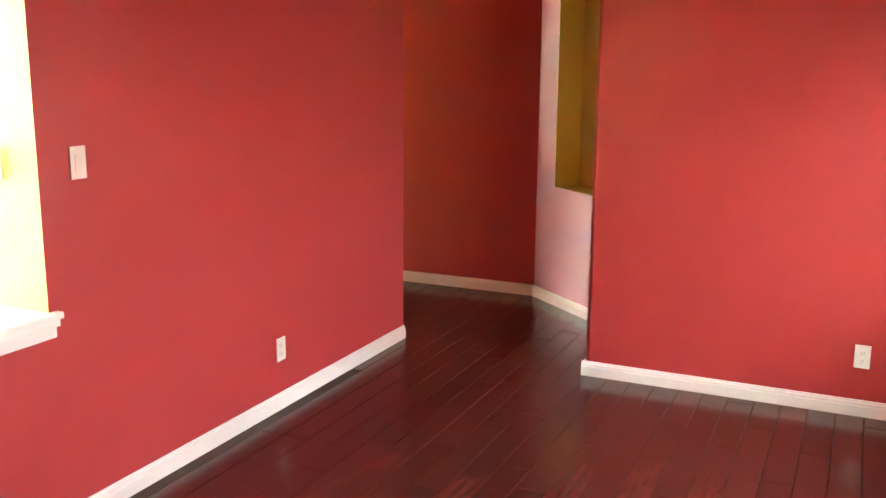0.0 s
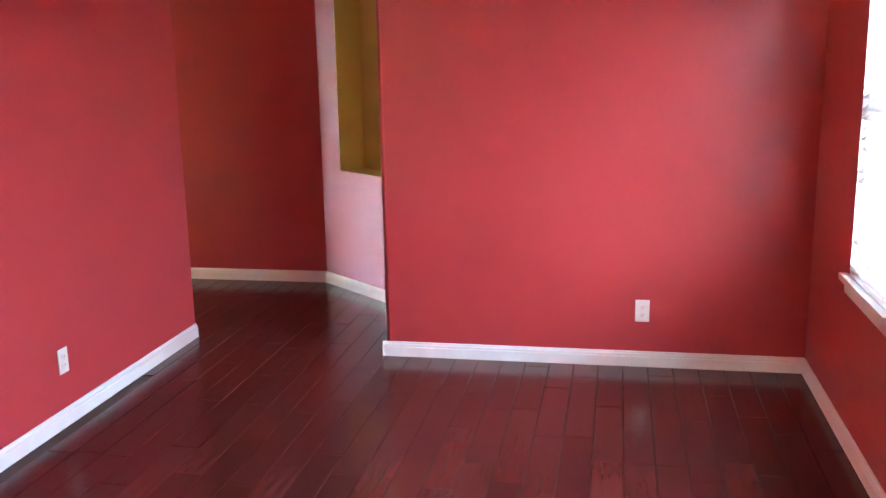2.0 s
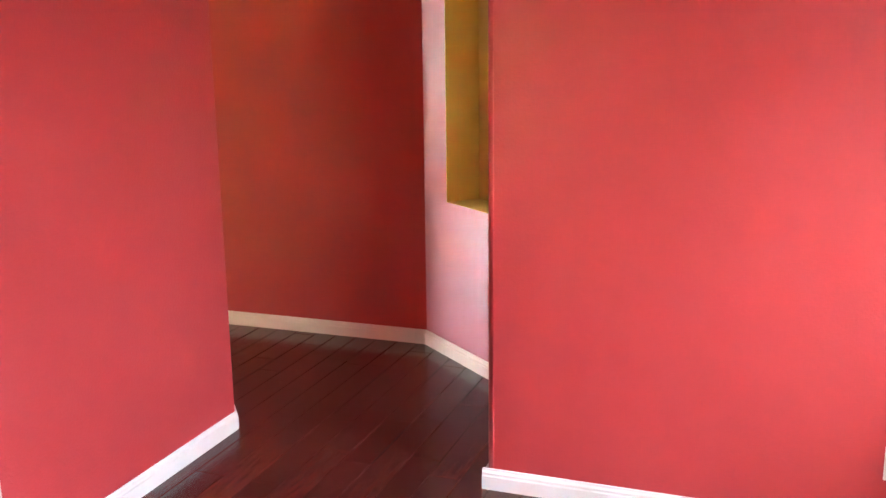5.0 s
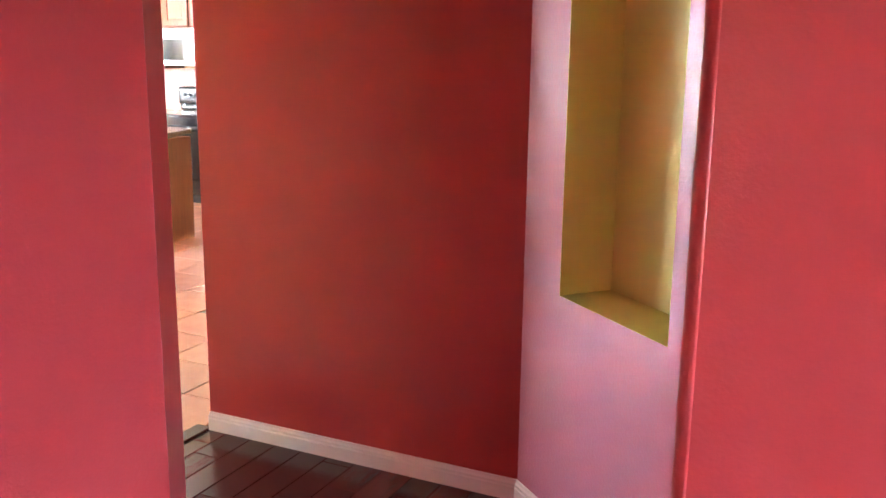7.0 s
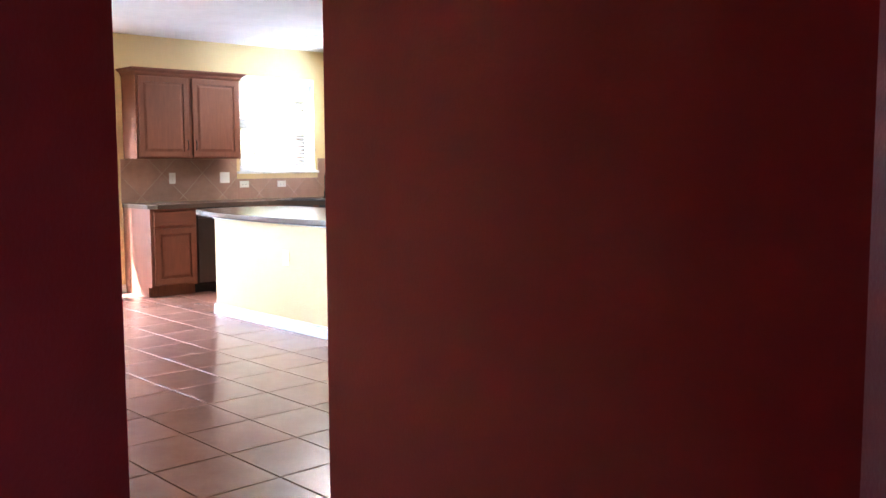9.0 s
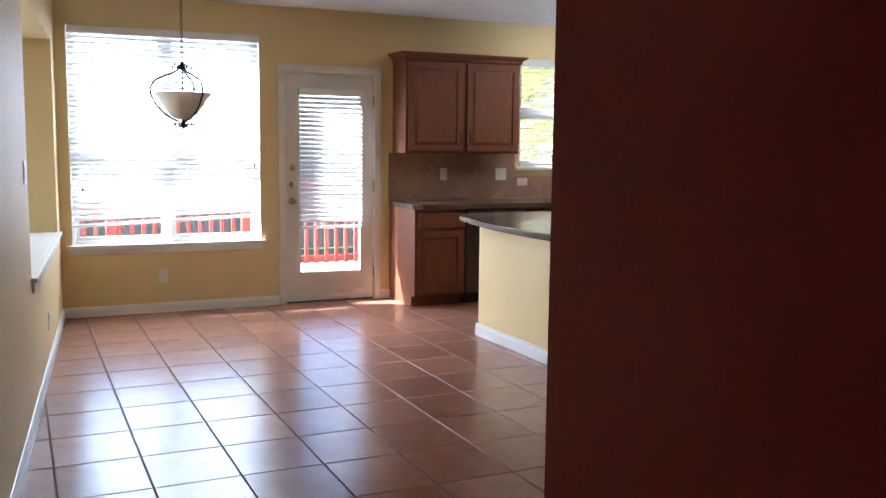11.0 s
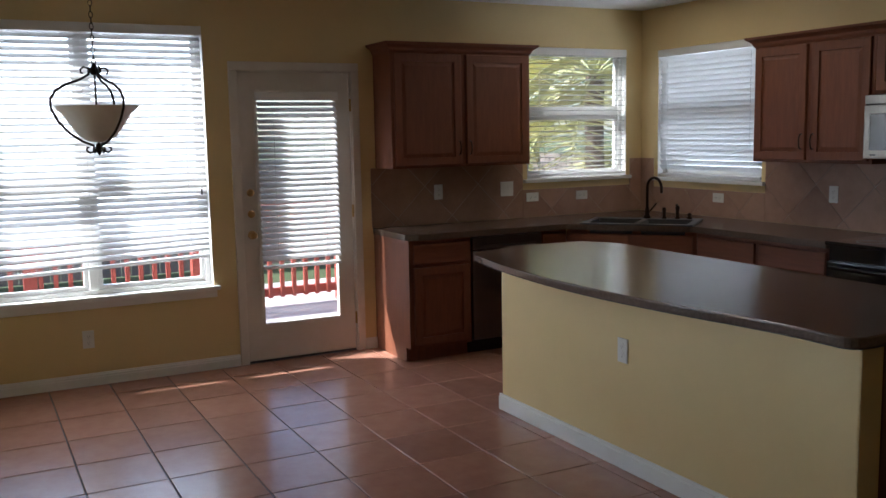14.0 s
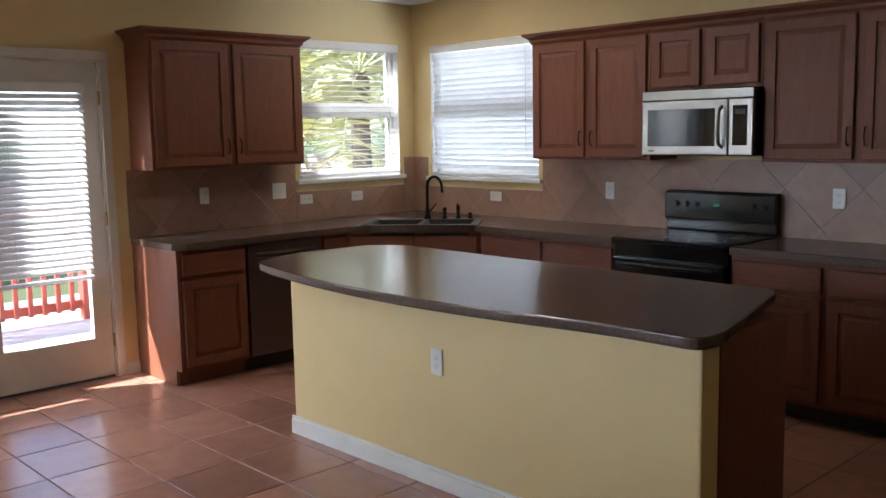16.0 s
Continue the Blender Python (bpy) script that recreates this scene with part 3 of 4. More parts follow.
# ---- cabinets: local x along the wall, local y out of the wall ----
def panel_door(name, parent, u0, u1, z0, z1, y, handle=None, raised=True):
    """A framed cabinet door with a raised panel."""
    s = min(0.055, (z1 - z0) * 0.28)
    t = 0.02
    bm = bmesh.new()
    loops = []
    for yy in (y, y + t):
        for e in (0, s):
            k = 0.004 if (yy > y and e == 0) else 0.0
            loops.append([bm.verts.new(p) for p in ((u0 + e + k, yy, z0 + e + k), (u1 - e - k, yy, z0 + e + k), (u1 - e - k, yy, z1 - e - k), (u0 + e + k, yy, z1 - e - k))])
    side = [bm.verts.new(p) for p in ((u0, y + t - .004, z0), (u1, y + t - .004, z0), (u1, y + t - .004, z1), (u0, y + t - .004, z1))]
    for n in range(4):
        m_ = (n + 1) % 4
        bm.faces.new((loops[2][n], loops[2][m_], loops[3][m_], loops[3][n]))
        bm.faces.new((loops[0][n], loops[1][n], loops[1][m_], loops[0][m_]))
        bm.faces.new((loops[0][n], loops[0][m_], side[m_], side[n]))
        bm.faces.new((side[n], side[m_], loops[2][m_], loops[2][n]))
        bm.faces.new((loops[1][m_], loops[1][n], loops[3][n], loops[3][m_]))
    bmesh.ops.recalc_face_normals(bm, faces=bm.faces)
    door = part(name, bm, OAK, parent)
    bm = bmesh.new()
    a, b, c, d = u0 + s - .002, u1 - s + .002, z0 + s - .002, z1 - s + .002
    e = 0.032 if z1 - z0 > 0.25 else 0.012
    o = [bm.verts.new(p) for p in ((a, y + 0.008, c), (b, y + 0.008, c), (b, y + 0.008, d), (a, y + 0.008, d))]
    i = [bm.verts.new(p) for p in ((a + e, y + 0.016, c + e), (b - e, y + 0.016, c + e), (b - e, y + 0.016, d - e), (a + e, y + 0.016, d - e))]
    k = [bm.verts.new(p) for p in ((a, y + 0.003, c), (b, y + 0.003, c), (b, y + 0.003, d), (a, y + 0.003, d))]
    bm.faces.new(i[::-1])
    bm.faces.new(k)
    for n in range(4):
        bm.faces.new((o[n], i[n], i[(n + 1) % 4], o[(n + 1) % 4]))
        bm.faces.new((k[n], o[n], o[(n + 1) % 4], k[(n + 1) % 4]))
    bmesh.ops.recalc_face_normals(bm, faces=bm.faces)
    part("panel", bm, OAK, door)
    if handle:
        hu, hz = handle
        part("handle", tube([(hu, y + t - .001, hz - 0.05), (hu, y + t + 0.018, hz - 0.043), (hu, y + t + 0.026, hz - 0.015), (hu, y + t + 0.026, hz + 0.015), (hu, y + t + 0.018, hz + 0.043), (hu, y + t - .001, hz + 0.05)], 0.0045), BRONZE, door, "dark bronze bow handle")
    return door


def drawer_front(parent, u0, u1, z0, z1, y):
    return part("drawer_front", boxes(((u0, y, z0), (u1, y + 0.018, z1)), bevel=0.006, segments=3), OAKH, parent)


def upper(m, w, z0, z1, doors, label, depth=0.31, crown=0.055, ends=(True, True), group="wall cabinets"):
    c = thing("wall_cabinet", m, label, "cabinet", group)
    part("body", boxes(((0, 0.001, z0), (w, depth, z1)), bevel=0.002), OAK, c)
    dw = w / doors
    for k in range(doors):
        u0, u1 = k * dw + 0.022, (k + 1) * dw - 0.022
        hz = z0 + 0.14
        hu = (u1 - 0.024) if (k % 2 == 0) else (u0 + 0.024)
        panel_door("door", c, u0, u1, z0 + 0.018, z1 - 0.02, depth + .0005, (hu, hz) if z1 - z0 > 0.5 else None)
    a, b = (-crown if ends[0] else 0.0), (w + crown if ends[1] else w)
    bm = bmesh.new()
    rows = [(0.0, -0.012), (0.012, 0.004), (0.016, 0.02), (0.036, 0.036), (0.05, 0.044), (0.055, 0.06)]
    pr = []
    for o, dz in rows:
        l_, r_ = (-o if ends[0] else 0.0), (w + o if ends[1] else w)
        pr.append([bm.verts.new(p) for p in ((l_, 0.002, z1 + dz), (l_, depth + 0.004 + o, z1 + dz), (r_, depth + 0.004 + o, z1 + dz), (r_, 0.002, z1 + dz))])
    for p, q in zip(pr, pr[1:]):
        for n in range(3):
            bm.faces.new((p[n], p[n + 1], q[n + 1], q[n]))
    bm.faces.new(pr[-1])
    bmesh.ops.recalc_face_normals(bm, faces=bm.faces)
    part("crown_moulding", bm, OAKH, c)
    return c


def base(m, w, label, doors=1, drawers=True, depth=0.60, group="base cabinets", end=False):
    c = thing("base_cabinet", m, label, "cabinet", group)
    part("body", boxes(((0.0, 0.001, 0.10), (w, depth, 0.866)), bevel=0.002), OAK, c)
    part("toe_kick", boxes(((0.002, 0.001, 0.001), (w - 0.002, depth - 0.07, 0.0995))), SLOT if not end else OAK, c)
    if end:
        part("end_panel", boxes(((w, 0.001, 0.001), (w + 0.012, depth - .075, 0.866)), ((w, depth - .075, 0.10), (w + 0.012, depth, 0.866))), OAK, c, "stained oak end panel")
    dw = w / doors
    for k in range(doors):
        u0, u1 = k * dw + 0.02, (k + 1) * dw - 0.02
        if drawers:
            drawer_front(c, u0, u1, 0.70, 0.84, depth + .0005)
            panel_door("door", c, u0, u1, 0.125, 0.675, depth + .0005)
        else:
            panel_door("door", c, u0, u1, 0.125, 0.84, depth + .0005)
    return c


def west(y1):        # units on the window wall; local x runs to -y from y1
    return pose(XW, y1, 0, 0, 0, -90)


def north(x1):       # units on the range wall; local x runs to -x from x1
    return pose(x1, YK, 0, 0, 0, 180)


upper(west(5.326), 5.326 - 4.165, 1.356, 2.19, 2, "reddish oak two-door wall cabinet beside the window")
upper(north(-5.532), 6.486 - 5.532, 1.366, 2.155, 2, "reddish oak two-door wall cabinet over the counter", ends=(False, True))
upper(north(-4.790), 5.530 - 4.790, 1.79, 2.155, 2, "short reddish oak cabinet above the microwave", ends=(False, False))
upper(north(-3.72), 4.788 - 3.72, 1.364, 2.155, 2, "reddish oak two-door wall cabinet right of the range".replace("right of", "past"), ends=(False, False))
upper(north(-2.75), 3.718 - 2.75, 1.364, 2.155, 2, "reddish oak two-door wall cabinet past the range", ends=(True, False))

base(west(4.63), 4.63 - 4.150, "reddish oak base cabinet beside the back door", end=True)
base(west(5.46), 5.46 - 5.232, "narrow reddish oak base cabinet beside the dishwasher")
base(north(-5.575), 6.72 - 5.575, "reddish oak two-door base cabinet below the counter", doors=2)
base(north(-3.74), 4.80 - 3.74, "reddish oak two-door base cabinet past the range", doors=2)
base(north(-2.72), 3.735 - 2.72, "reddish oak two-door base cabinet past the range", doors=2)

CX, CY = XW + 0.60, YK - 0.60
sinkcab = thing("base_cabinet", Matrix(), "reddish oak corner sink base cabinet", "cabinet", "base cabinets")
part("body", prism([(XW + .002, 5.463), (CX, 5.463), (-6.722, CY), (-6.722, YK - .002), (XW + .002, YK - .002)], 0.10, 0.74), OAK, sinkcab)
DG = Vector((-6.722 - CX, CY - 5.463))
mdg = Matrix.Translation((-6.722, CY, 0)) @ Matrix.Rotation(math.atan2(-DG.y, -DG.x), 4, "Z")
lg = DG.length
fr = part("face_frame", boxes(((0, -0.02, 0.10), (lg, 0.0, 0.866))), OAK, sinkcab)
fr.matrix_local = mdg
for a, b in ((0.03, lg / 2 - 0.01), (lg / 2 + 0.01, lg - 0.03)):
    d_ = panel_door("door", sinkcab, a, b, 0.125, 0.675, 0.0005)
    d_.matrix_local = mdg
    d_ = part("drawer_front", boxes(((a, 0.0005, 0.70), (b, 0.018, 0.84)), bevel=0.006), OAKH, sinkcab)
    d_.matrix_local = mdg

# dishwasher
dwm = thing("dishwasher", west(5.229), "dark stainless dishwasher under the counter", "dishwasher")
part("body", boxes(((0.002, 0.02, 0.10), (0.594, 0.585, 0.862))), BLACK, dwm)
part("door_panel", boxes(((0.004, 0.586, 0.11), (0.592, 0.618, 0.765)), bevel=0.006), DARKSTEEL, dwm)
part("control_panel", boxes(((0.004, 0.586, 0.772), (0.592, 0.622, 0.86)), bevel=0.006), DARKSTEEL, dwm)
part("handle", boxes(((0.06, 0.623, 0.782), (0.536, 0.640, 0.80)), bevel=0.006), STEEL, dwm, "steel pull handle")
part("kick_plate", boxes(((0.004, 0.02, 0.002), (0.592, 0.53, 0.098))), BLACK, dwm)


# ---- countertops ----
def slab_with_hole(outer, hole, z0, z1, bevel):
    bm = bmesh.new()
    es = []
    for loop in (outer, hole):
        vs = [bm.verts.new((x, y, z1)) for x, y in loop]
        es += [bm.edges.new((vs[k], vs[(k + 1) % len(vs)])) for k in range(len(vs))]
    bmesh.ops.triangle_fill(bm, edges=es, use_beauty=True)
    bmesh.ops.recalc_face_normals(bm, faces=bm.faces)
    r = bmesh.ops.extrude_face_region(bm, geom=list(bm.faces))
    bmesh.ops.translate(bm, vec=(0, 0, z0 - z1), verts=[e for e in r["geom"] if isinstance(e, bmesh.types.BMVert)])
    bmesh.ops.recalc_face_normals(bm, faces=bm.faces)
    return bm


def rounded(pts, r, n=5):
    """Round the corners of a polygon."""
    out = []
    m = len(pts)
    for k in range(m):
        p, a, b = Vector(pts[k]), Vector(pts[k - 1]), Vector(pts[(k + 1) % m])
        ra = min(r, (a - p).length * .45, (b - p).length * .45)
        s, e = p + (a - p).normalized() * ra, p + (b - p).normalized() * ra
        for i in range(n + 1):
            t = i / n
            out.append(tuple(s * (1 - t) ** 2 + p * 2 * t * (1 - t) + e * t ** 2))
    return out


SK = Vector((-7.18, 5.95))
ms = Matrix.Translation((SK.x, SK.y, 0)) @ Matrix.Rotation(math.atan2(DG.y, DG.x), 4, "Z")
def sink_loop(w, d):
    return [tuple((ms @ Vector((x, y, 0))).xy) for x, y in rounded([(-w, -d), (w, -d), (w, d), (-w, d)], 0.05)]
outer = rounded([(XW + .03, 4.128), (XW + .56, 4.128), (XW + .637, 4.20), (XW + .637, 5.445), (-6.738, CY - .037), (-5.577, CY - .037), (-5.577, YK - .001), (XW + .001, YK - .001), (XW + .001, 4.128)], 0.012, 3)
wt = thing("countertop", Matrix(), "brown laminate countertop running round the corner sink", "countertop", "countertops")
part("slab", slab_with_hole(outer, sink_loop(0.385, 0.235), 0.868, 0.91, 0.004), LAMIN, wt)
wt = thing("countertop", Matrix(), "brown laminate countertop past the range", "countertop", "countertops")
part("slab", prism(rounded([(-4.80, CY - .037), (-2.70, CY - .037), (-2.70, YK - .001), (-4.80, YK - .001)], 0.01, 3), 0.868, 0.91, 0.005), LAMIN, wt)

sink = thing("kitchen_sink", ms @ Matrix.Translation((0, 0, 0.91)), "dark double bowl sink set into the corner counter", "sink")
def rim_and_bowls():
    bm = bmesh.new()
    W, D = 0.41, 0.26
    xs, ys = [-W, -0.36, -0.02, 0.02, 0.36, W], [-D, -0.21, 0.14, D]
    for i in range(5):
        for j in range(3):
            x0, x1, y0, y1 = xs[i], xs[i + 1], ys[j], ys[j + 1]
            if j == 1 and i in (1, 3):
                b = 0.03
                top = [(x0, y0), (x1, y0), (x1, y1), (x0, y1)]
                low = [(x0 + b, y0 + b), (x1 - b, y0 + b), (x1 - b, y1 - b), (x0 + b, y1 - b)]
                tv = [bm.verts.new((*p, 0.012)) for p in top]
                lv = [bm.verts.new((*p, -0.16)) for p in low]
                for k in range(4):
                    bm.faces.new((tv[k], lv[k], lv[(k + 1) % 4], tv[(k + 1) % 4]))
                bm.faces.new(lv)
            else:
                bm.faces.new([bm.verts.new((*p, 0.012)) for p in ((x0, y0), (x1, y0), (x1, y1), (x0, y1))])
    o = [(-W, -D), (W, -D), (W, D), (-W, D)]
    for k in range(4):
        a, b = o[k], o[(k + 1) % 4]
        bm.faces.new([bm.verts.new(v) for v in ((*a, 0.001), (*b, 0.001), (*b, 0.012), (*a, 0.012))])
    bmesh.ops.remove_doubles(bm, verts=bm.verts, dist=1e-5)
    return bm
part("basin", rim_and_bowls(), SINKM, sink)
fau = thing("kitchen_faucet", ms @ Matrix.Translation((0, 0.20, 0.9222)) @ Matrix.Rotation(radians(55), 4, "Z"), "oil-rubbed bronze gooseneck kitchen faucet", "faucet")
part("base", lathe([(0.028, 0.0), (0.028, 0.012), (0.018, 0.03), (0.015, 0.08)], 16), BRONZE, fau)
part("spout", tube([(0, 0, 0.07), (0, 0, 0.24)] + [(0, -0.075 + 0.075 * math.cos(a), 0.24 + 0.075 * math.sin(a)) for a in [k * math.pi / 10 for k in range(1, 10)]] + [(0, -0.15, 0.235), (0, -0.152, 0.20)], 0.011, 10), BRONZE, fau)
part("lever", tube([(0.02, 0, 0.05), (0.05, -0.005, 0.075), (0.085, -0.01, 0.11)], 0.006), BRONZE, fau)
for dx, h, nm, lb in ((0.13, 0.085, "side_sprayer", "dark bronze side sprayer beside the faucet"), (0.23, 0.10, "soap_dispenser", "dark bronze soap dispenser beside the sink"), (0.32, 0.045, "air_gap", "small dark bronze cap beside the sink")):
    s_ = thing(nm, ms @ Matrix.Translation((dx, 0.20, 0.9222)), lb, nm.replace("_", " "))
    part("stem", lathe([(0.02, 0), (0.02, 0.01), (0.012, 0.02), (0.014, h * .7), (0.017, h * .85), (0.010, h), (0.001, h + .002)], 14), BRONZE, s_)
    if nm == "soap_dispenser":
        part("nozzle", tube([(0, 0, h), (0, -0.02, h + 0.012), (0, -0.06, h + 0.008)], 0.006), BRONZE, s_)

# ---- island ----
isl = thing("kitchen_island", Matrix(), "kitchen island with a yellow plaster front and oak cabinets", "island")
IX0, IX1, IY = -6.224, -3.825, 4.132
part("half_wall", boxes(((IX0, IY, 0.001), (IX1, IY + 0.115, 0.866)), bevel=0.01), YELLOW, isl, "yellow painted half wall")
part("cabinet_body", boxes(((IX0 + .03, IY + 0.116, 0.10), (IX1 - .012, IY + 0.60, 0.866))), OAK, isl, "reddish oak cabinet body")
part("end_panel", boxes(((IX1 - .0115, IY + 0.117, 0.001), (IX1 + .002, IY + 0.60, 0.866))), OAK, isl)
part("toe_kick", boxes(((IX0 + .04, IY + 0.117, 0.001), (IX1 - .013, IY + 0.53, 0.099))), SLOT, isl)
for k in range(4):
    a = IX0 + .05 + k * (IX1 - IX0 - .08) / 4
    d_ = panel_door("door", isl, 0.0, 0.52, 0.125, 0.84, 0.0)
    d_.matrix_local = pose(a, IY + 0.6005, 0)
part("trim", boxes(((IX0 - .012, IY - 0.014, 0.838), (IX1 + .004, IY - 0.001, 0.866)), bevel=0.003), WHITE, isl, "white trim under the counter")
part("skirting", boxes(((IX0 - .016, IY - 0.016, 0.001), (IX1, IY - 0.001, 0.078)), ((IX0 - .016, IY - 0.011, 0.078), (IX1, IY - 0.001, 0.096)), ((IX0 - .016, IY - 0.001, 0.001), (IX0 - .001, IY + 0.115, 0.078)), bevel=0.003), WHITE, isl, "white baseboard")
front = [(-6.37, 4.02), (-6.18, 3.975)]
for k in range(1, 15):
    t = k / 15
    front.append((-6.18 + t * 2.08, 3.975 - 0.115 * math.sin(math.pi * t) ** 0.9))
front += [(-4.04, 3.972), (-3.745, 3.972), (-3.73, 4.10), (-3.97, 4.95), (-6.28, 5.00), (-6.48, 4.87), (-6.53, 4.40)]
ct = thing("countertop", Matrix(), "brown laminate island countertop with a bowed front edge", "countertop", "countertops")
part("slab", prism(rounded(front, 0.07, 4), 0.874, 0.912, 0.007), LAMIN, ct)
# Added thin black sheet, slightly inset; draws a dark seam below the slab's edge.
part("added_dark_seam", prism([(x * .995 - .025, 4.55 + (y - 4.55) * .975) for x, y in rounded(front, 0.07, 4)], 0.868, 0.8735), SLOT, ct)

# ---- microwave ----
mw = thing("microwave", pose(-4.795, YK, 1.40, 0, 0, 180), "stainless steel over-the-range microwave below the short cabinet", "microwave")
w, h, d = 0.733, 0.385, 0.38
part("case", boxes(((0, 0.002, 0), (w, d, h)), bevel=0.004), BLACK, mw)
part("door", boxes(((0.155, d + .0005, 0.004), (w - 0.002, d + 0.026, 0.322)), bevel=0.006), STEEL, mw, "stainless door")
part("window", boxes(((0.235, d + 0.0262, 0.055), (w - 0.045, d + 0.0285, 0.272)), bevel=0.001), BLACKG, mw, "dark glass window")
part("vent_grille", boxes(((0.002, d + .0005, 0.326), (w - 0.002, d + 0.022, h - .003)), bevel=0.005), STEEL, mw)
part("control_panel", boxes(((0.002, d + .0005, 0.004), (0.151, d + 0.024, 0.322)), bevel=0.005), STEEL, mw)
part("keypad", boxes(((0.035, d + .0242, 0.06), (0.125, d + 0.026, 0.285))), BLACKG, mw, "black keypad")
part("display", boxes(((0.05, d + .0262, 0.235), (0.11, d + 0.0268, 0.265))), SLOT, mw)
part("handle", tube([(0.192, d + 0.024, 0.05), (0.192, d + 0.062, 0.07), (0.192, d + 0.07, 0.16), (0.192, d + 0.062, 0.26), (0.192, d + 0.024, 0.28)], 0.011, 10), STEEL, mw, "curved steel handle")
part("badge", boxes(((w - 0.09, d + 0.0262, 0.022), (w - 0.05, d + 0.027, 0.032))), SLOT, mw)

# ---- range ----
rg = thing("kitchen_range", pose(-4.812, YK, 0, 0, 0, 180), "black electric range with a glass cooktop", "range")
w = 0.755
part("body", boxes(((0.002, 0.03, 0.10), (w - 0.002, 0.62, 0.895)), bevel=0.004), BLACK, rg)
part("cooktop", boxes(((0, 0.05, 0.896), (w, 0.66, 0.918)), bevel=0.006), BLACKG, rg, "black glass cooktop")
part("oven_door", boxes(((0.01, 0.6205, 0.26), (w - 0.01, 0.655, 0.80)), bevel=0.008), BLACK, rg)
part("oven_window", boxes(((0.14, 0.6552, 0.38), (w - 0.14, 0.658, 0.66))), BLACKG, rg)
part("oven_handle", tube([(0.06, 0.65, 0.765), (0.07, 0.695, 0.77), (w / 2, 0.70, 0.77), (w - 0.07, 0.695, 0.77), (w - 0.06, 0.65, 0.765)], 0.013, 10), BLACK, rg)
part("drawer", boxes(((0.01, 0.6205, 0.11), (w - 0.01, 0.65, 0.25)), bevel=0.008), BLACK, rg)
part("plinth", boxes(((0.02, 0.05, 0.001), (w - 0.02, 0.56, 0.0995))), SLOT, rg)
bg = part("backguard", boxes(((0, 0.012, 0.9185), (w, 0.062, 1.168)), ((0.0, 0.062, 0.985), (w, 0.085, 1.16)), bevel=0.012, segments=3), BLACK, rg)
for u in (0.07, 0.14, w - 0.16, w - 0.09, w - 0.23):
    part("knob", cyl(0.019, 0.0855, 0.108, 16, 0.016, (u, 0, 1.085), "y"), BLACK, bg)
part("clock_display", boxes(((w / 2 - 0.015, 0.0855, 1.075), (w / 2 + 0.03, 0.0865, 1.095))), GREEN, bg, "dim green clock display")
for u, v, r in ((0.2, 0.5, 0.1), (0.55, 0.5, 0.08), (0.2, 0.24, 0.08), (0.55, 0.24, 0.1)):
    o = part("burner", lathe([(r, 0.9182), (r + 0.004, 0.9186), (r + 0.008, 0.9182)], 32), DARKSTEEL, rg)
    o.location = (u, v, 0)

# ---- pendant lamp ----
LP = (-6.78, 2.07)
lamp = thing("pendant_lamp", pose(*LP, 0), "wrought iron pendant lamp with an alabaster glass bowl", "lamp")
part("bowl", lathe([(0.004, 1.592), (0.05, 1.598), (0.095, 1.63), (0.135, 1.685), (0.165, 1.735), (0.205, 1.772), (0.212, 1.776), (0.204, 1.777), (0.16, 1.742), (0.13, 1.69), (0.09, 1.637), (0.004, 1.604)], 40), BOWL, lamp, "alabaster glass bowl")
for k in range(3):
    a = 2 * math.pi * k / 3 + 0.5
    c, s = math.cos(a), math.sin(a)
    pts = [(0.018, 1.965), (0.03, 1.935), (0.07, 1.91), (0.14, 1.885), (0.19, 1.855), (0.217, 1.81), (0.216, 1.765), (0.185, 1.70), (0.14, 1.645), (0.08, 1.60), (0.02, 1.575)]
    part("arm", tube([(r * c, r * s, z) for r, z in pts], 0.0065), BRONZE, lamp)
for k in range(4):
    a = math.pi / 2 * k + 0.3
    c, s = math.cos(a), math.sin(a)
    part("scroll", tube([(r * c, r * s, z) for r, z in [(0.012, 1.945), (0.03, 1.965), (0.055, 1.972), (0.072, 1.958), (0.07, 1.942), (0.06, 1.94)]], 0.005), BRONZE, lamp)
    part("scroll", tube([(r * c, r * s, z) for r, z in [(0.008, 1.57), (0.025, 1.548), (0.05, 1.54), (0.066, 1.553), (0.062, 1.568), (0.053, 1.566)]], 0.005), BRONZE, lamp)
part("hub", lathe([(0.001, 1.93), (0.018, 1.935), (0.026, 1.95), (0.018, 1.97), (0.008, 1.99), (0.001, 1.995)], 14), BRONZE, lamp)
part("finial", lathe([(0.001, 1.525), (0.012, 1.54), (0.02, 1.56), (0.012, 1.585), (0.001, 1.592)], 14), BRONZE, lamp)
part("stem", cyl(0.005, 1.59, 1.935, 8), BRONZE, lamp)
ch = bmesh.new()
for k in range(20):
    z = 2.0 + k * 0.0292
    ring = [(0.009 * math.cos(t), 0, z + 0.018 * math.sin(t)) for t in [2 * math.pi * i / 10 for i in range(11)]]
    tube([(x, 0, zz) if k % 2 else (0, x, zz) for x, _, zz in ring], 0.0024, 5, ch)
part("chain", ch, BRONZE, lamp)
part("canopy", lathe([(0.065, H - .001), (0.06, H - 0.012), (0.03, H - 0.03), (0.001, H - 0.034)], 24), BRONZE, lamp)

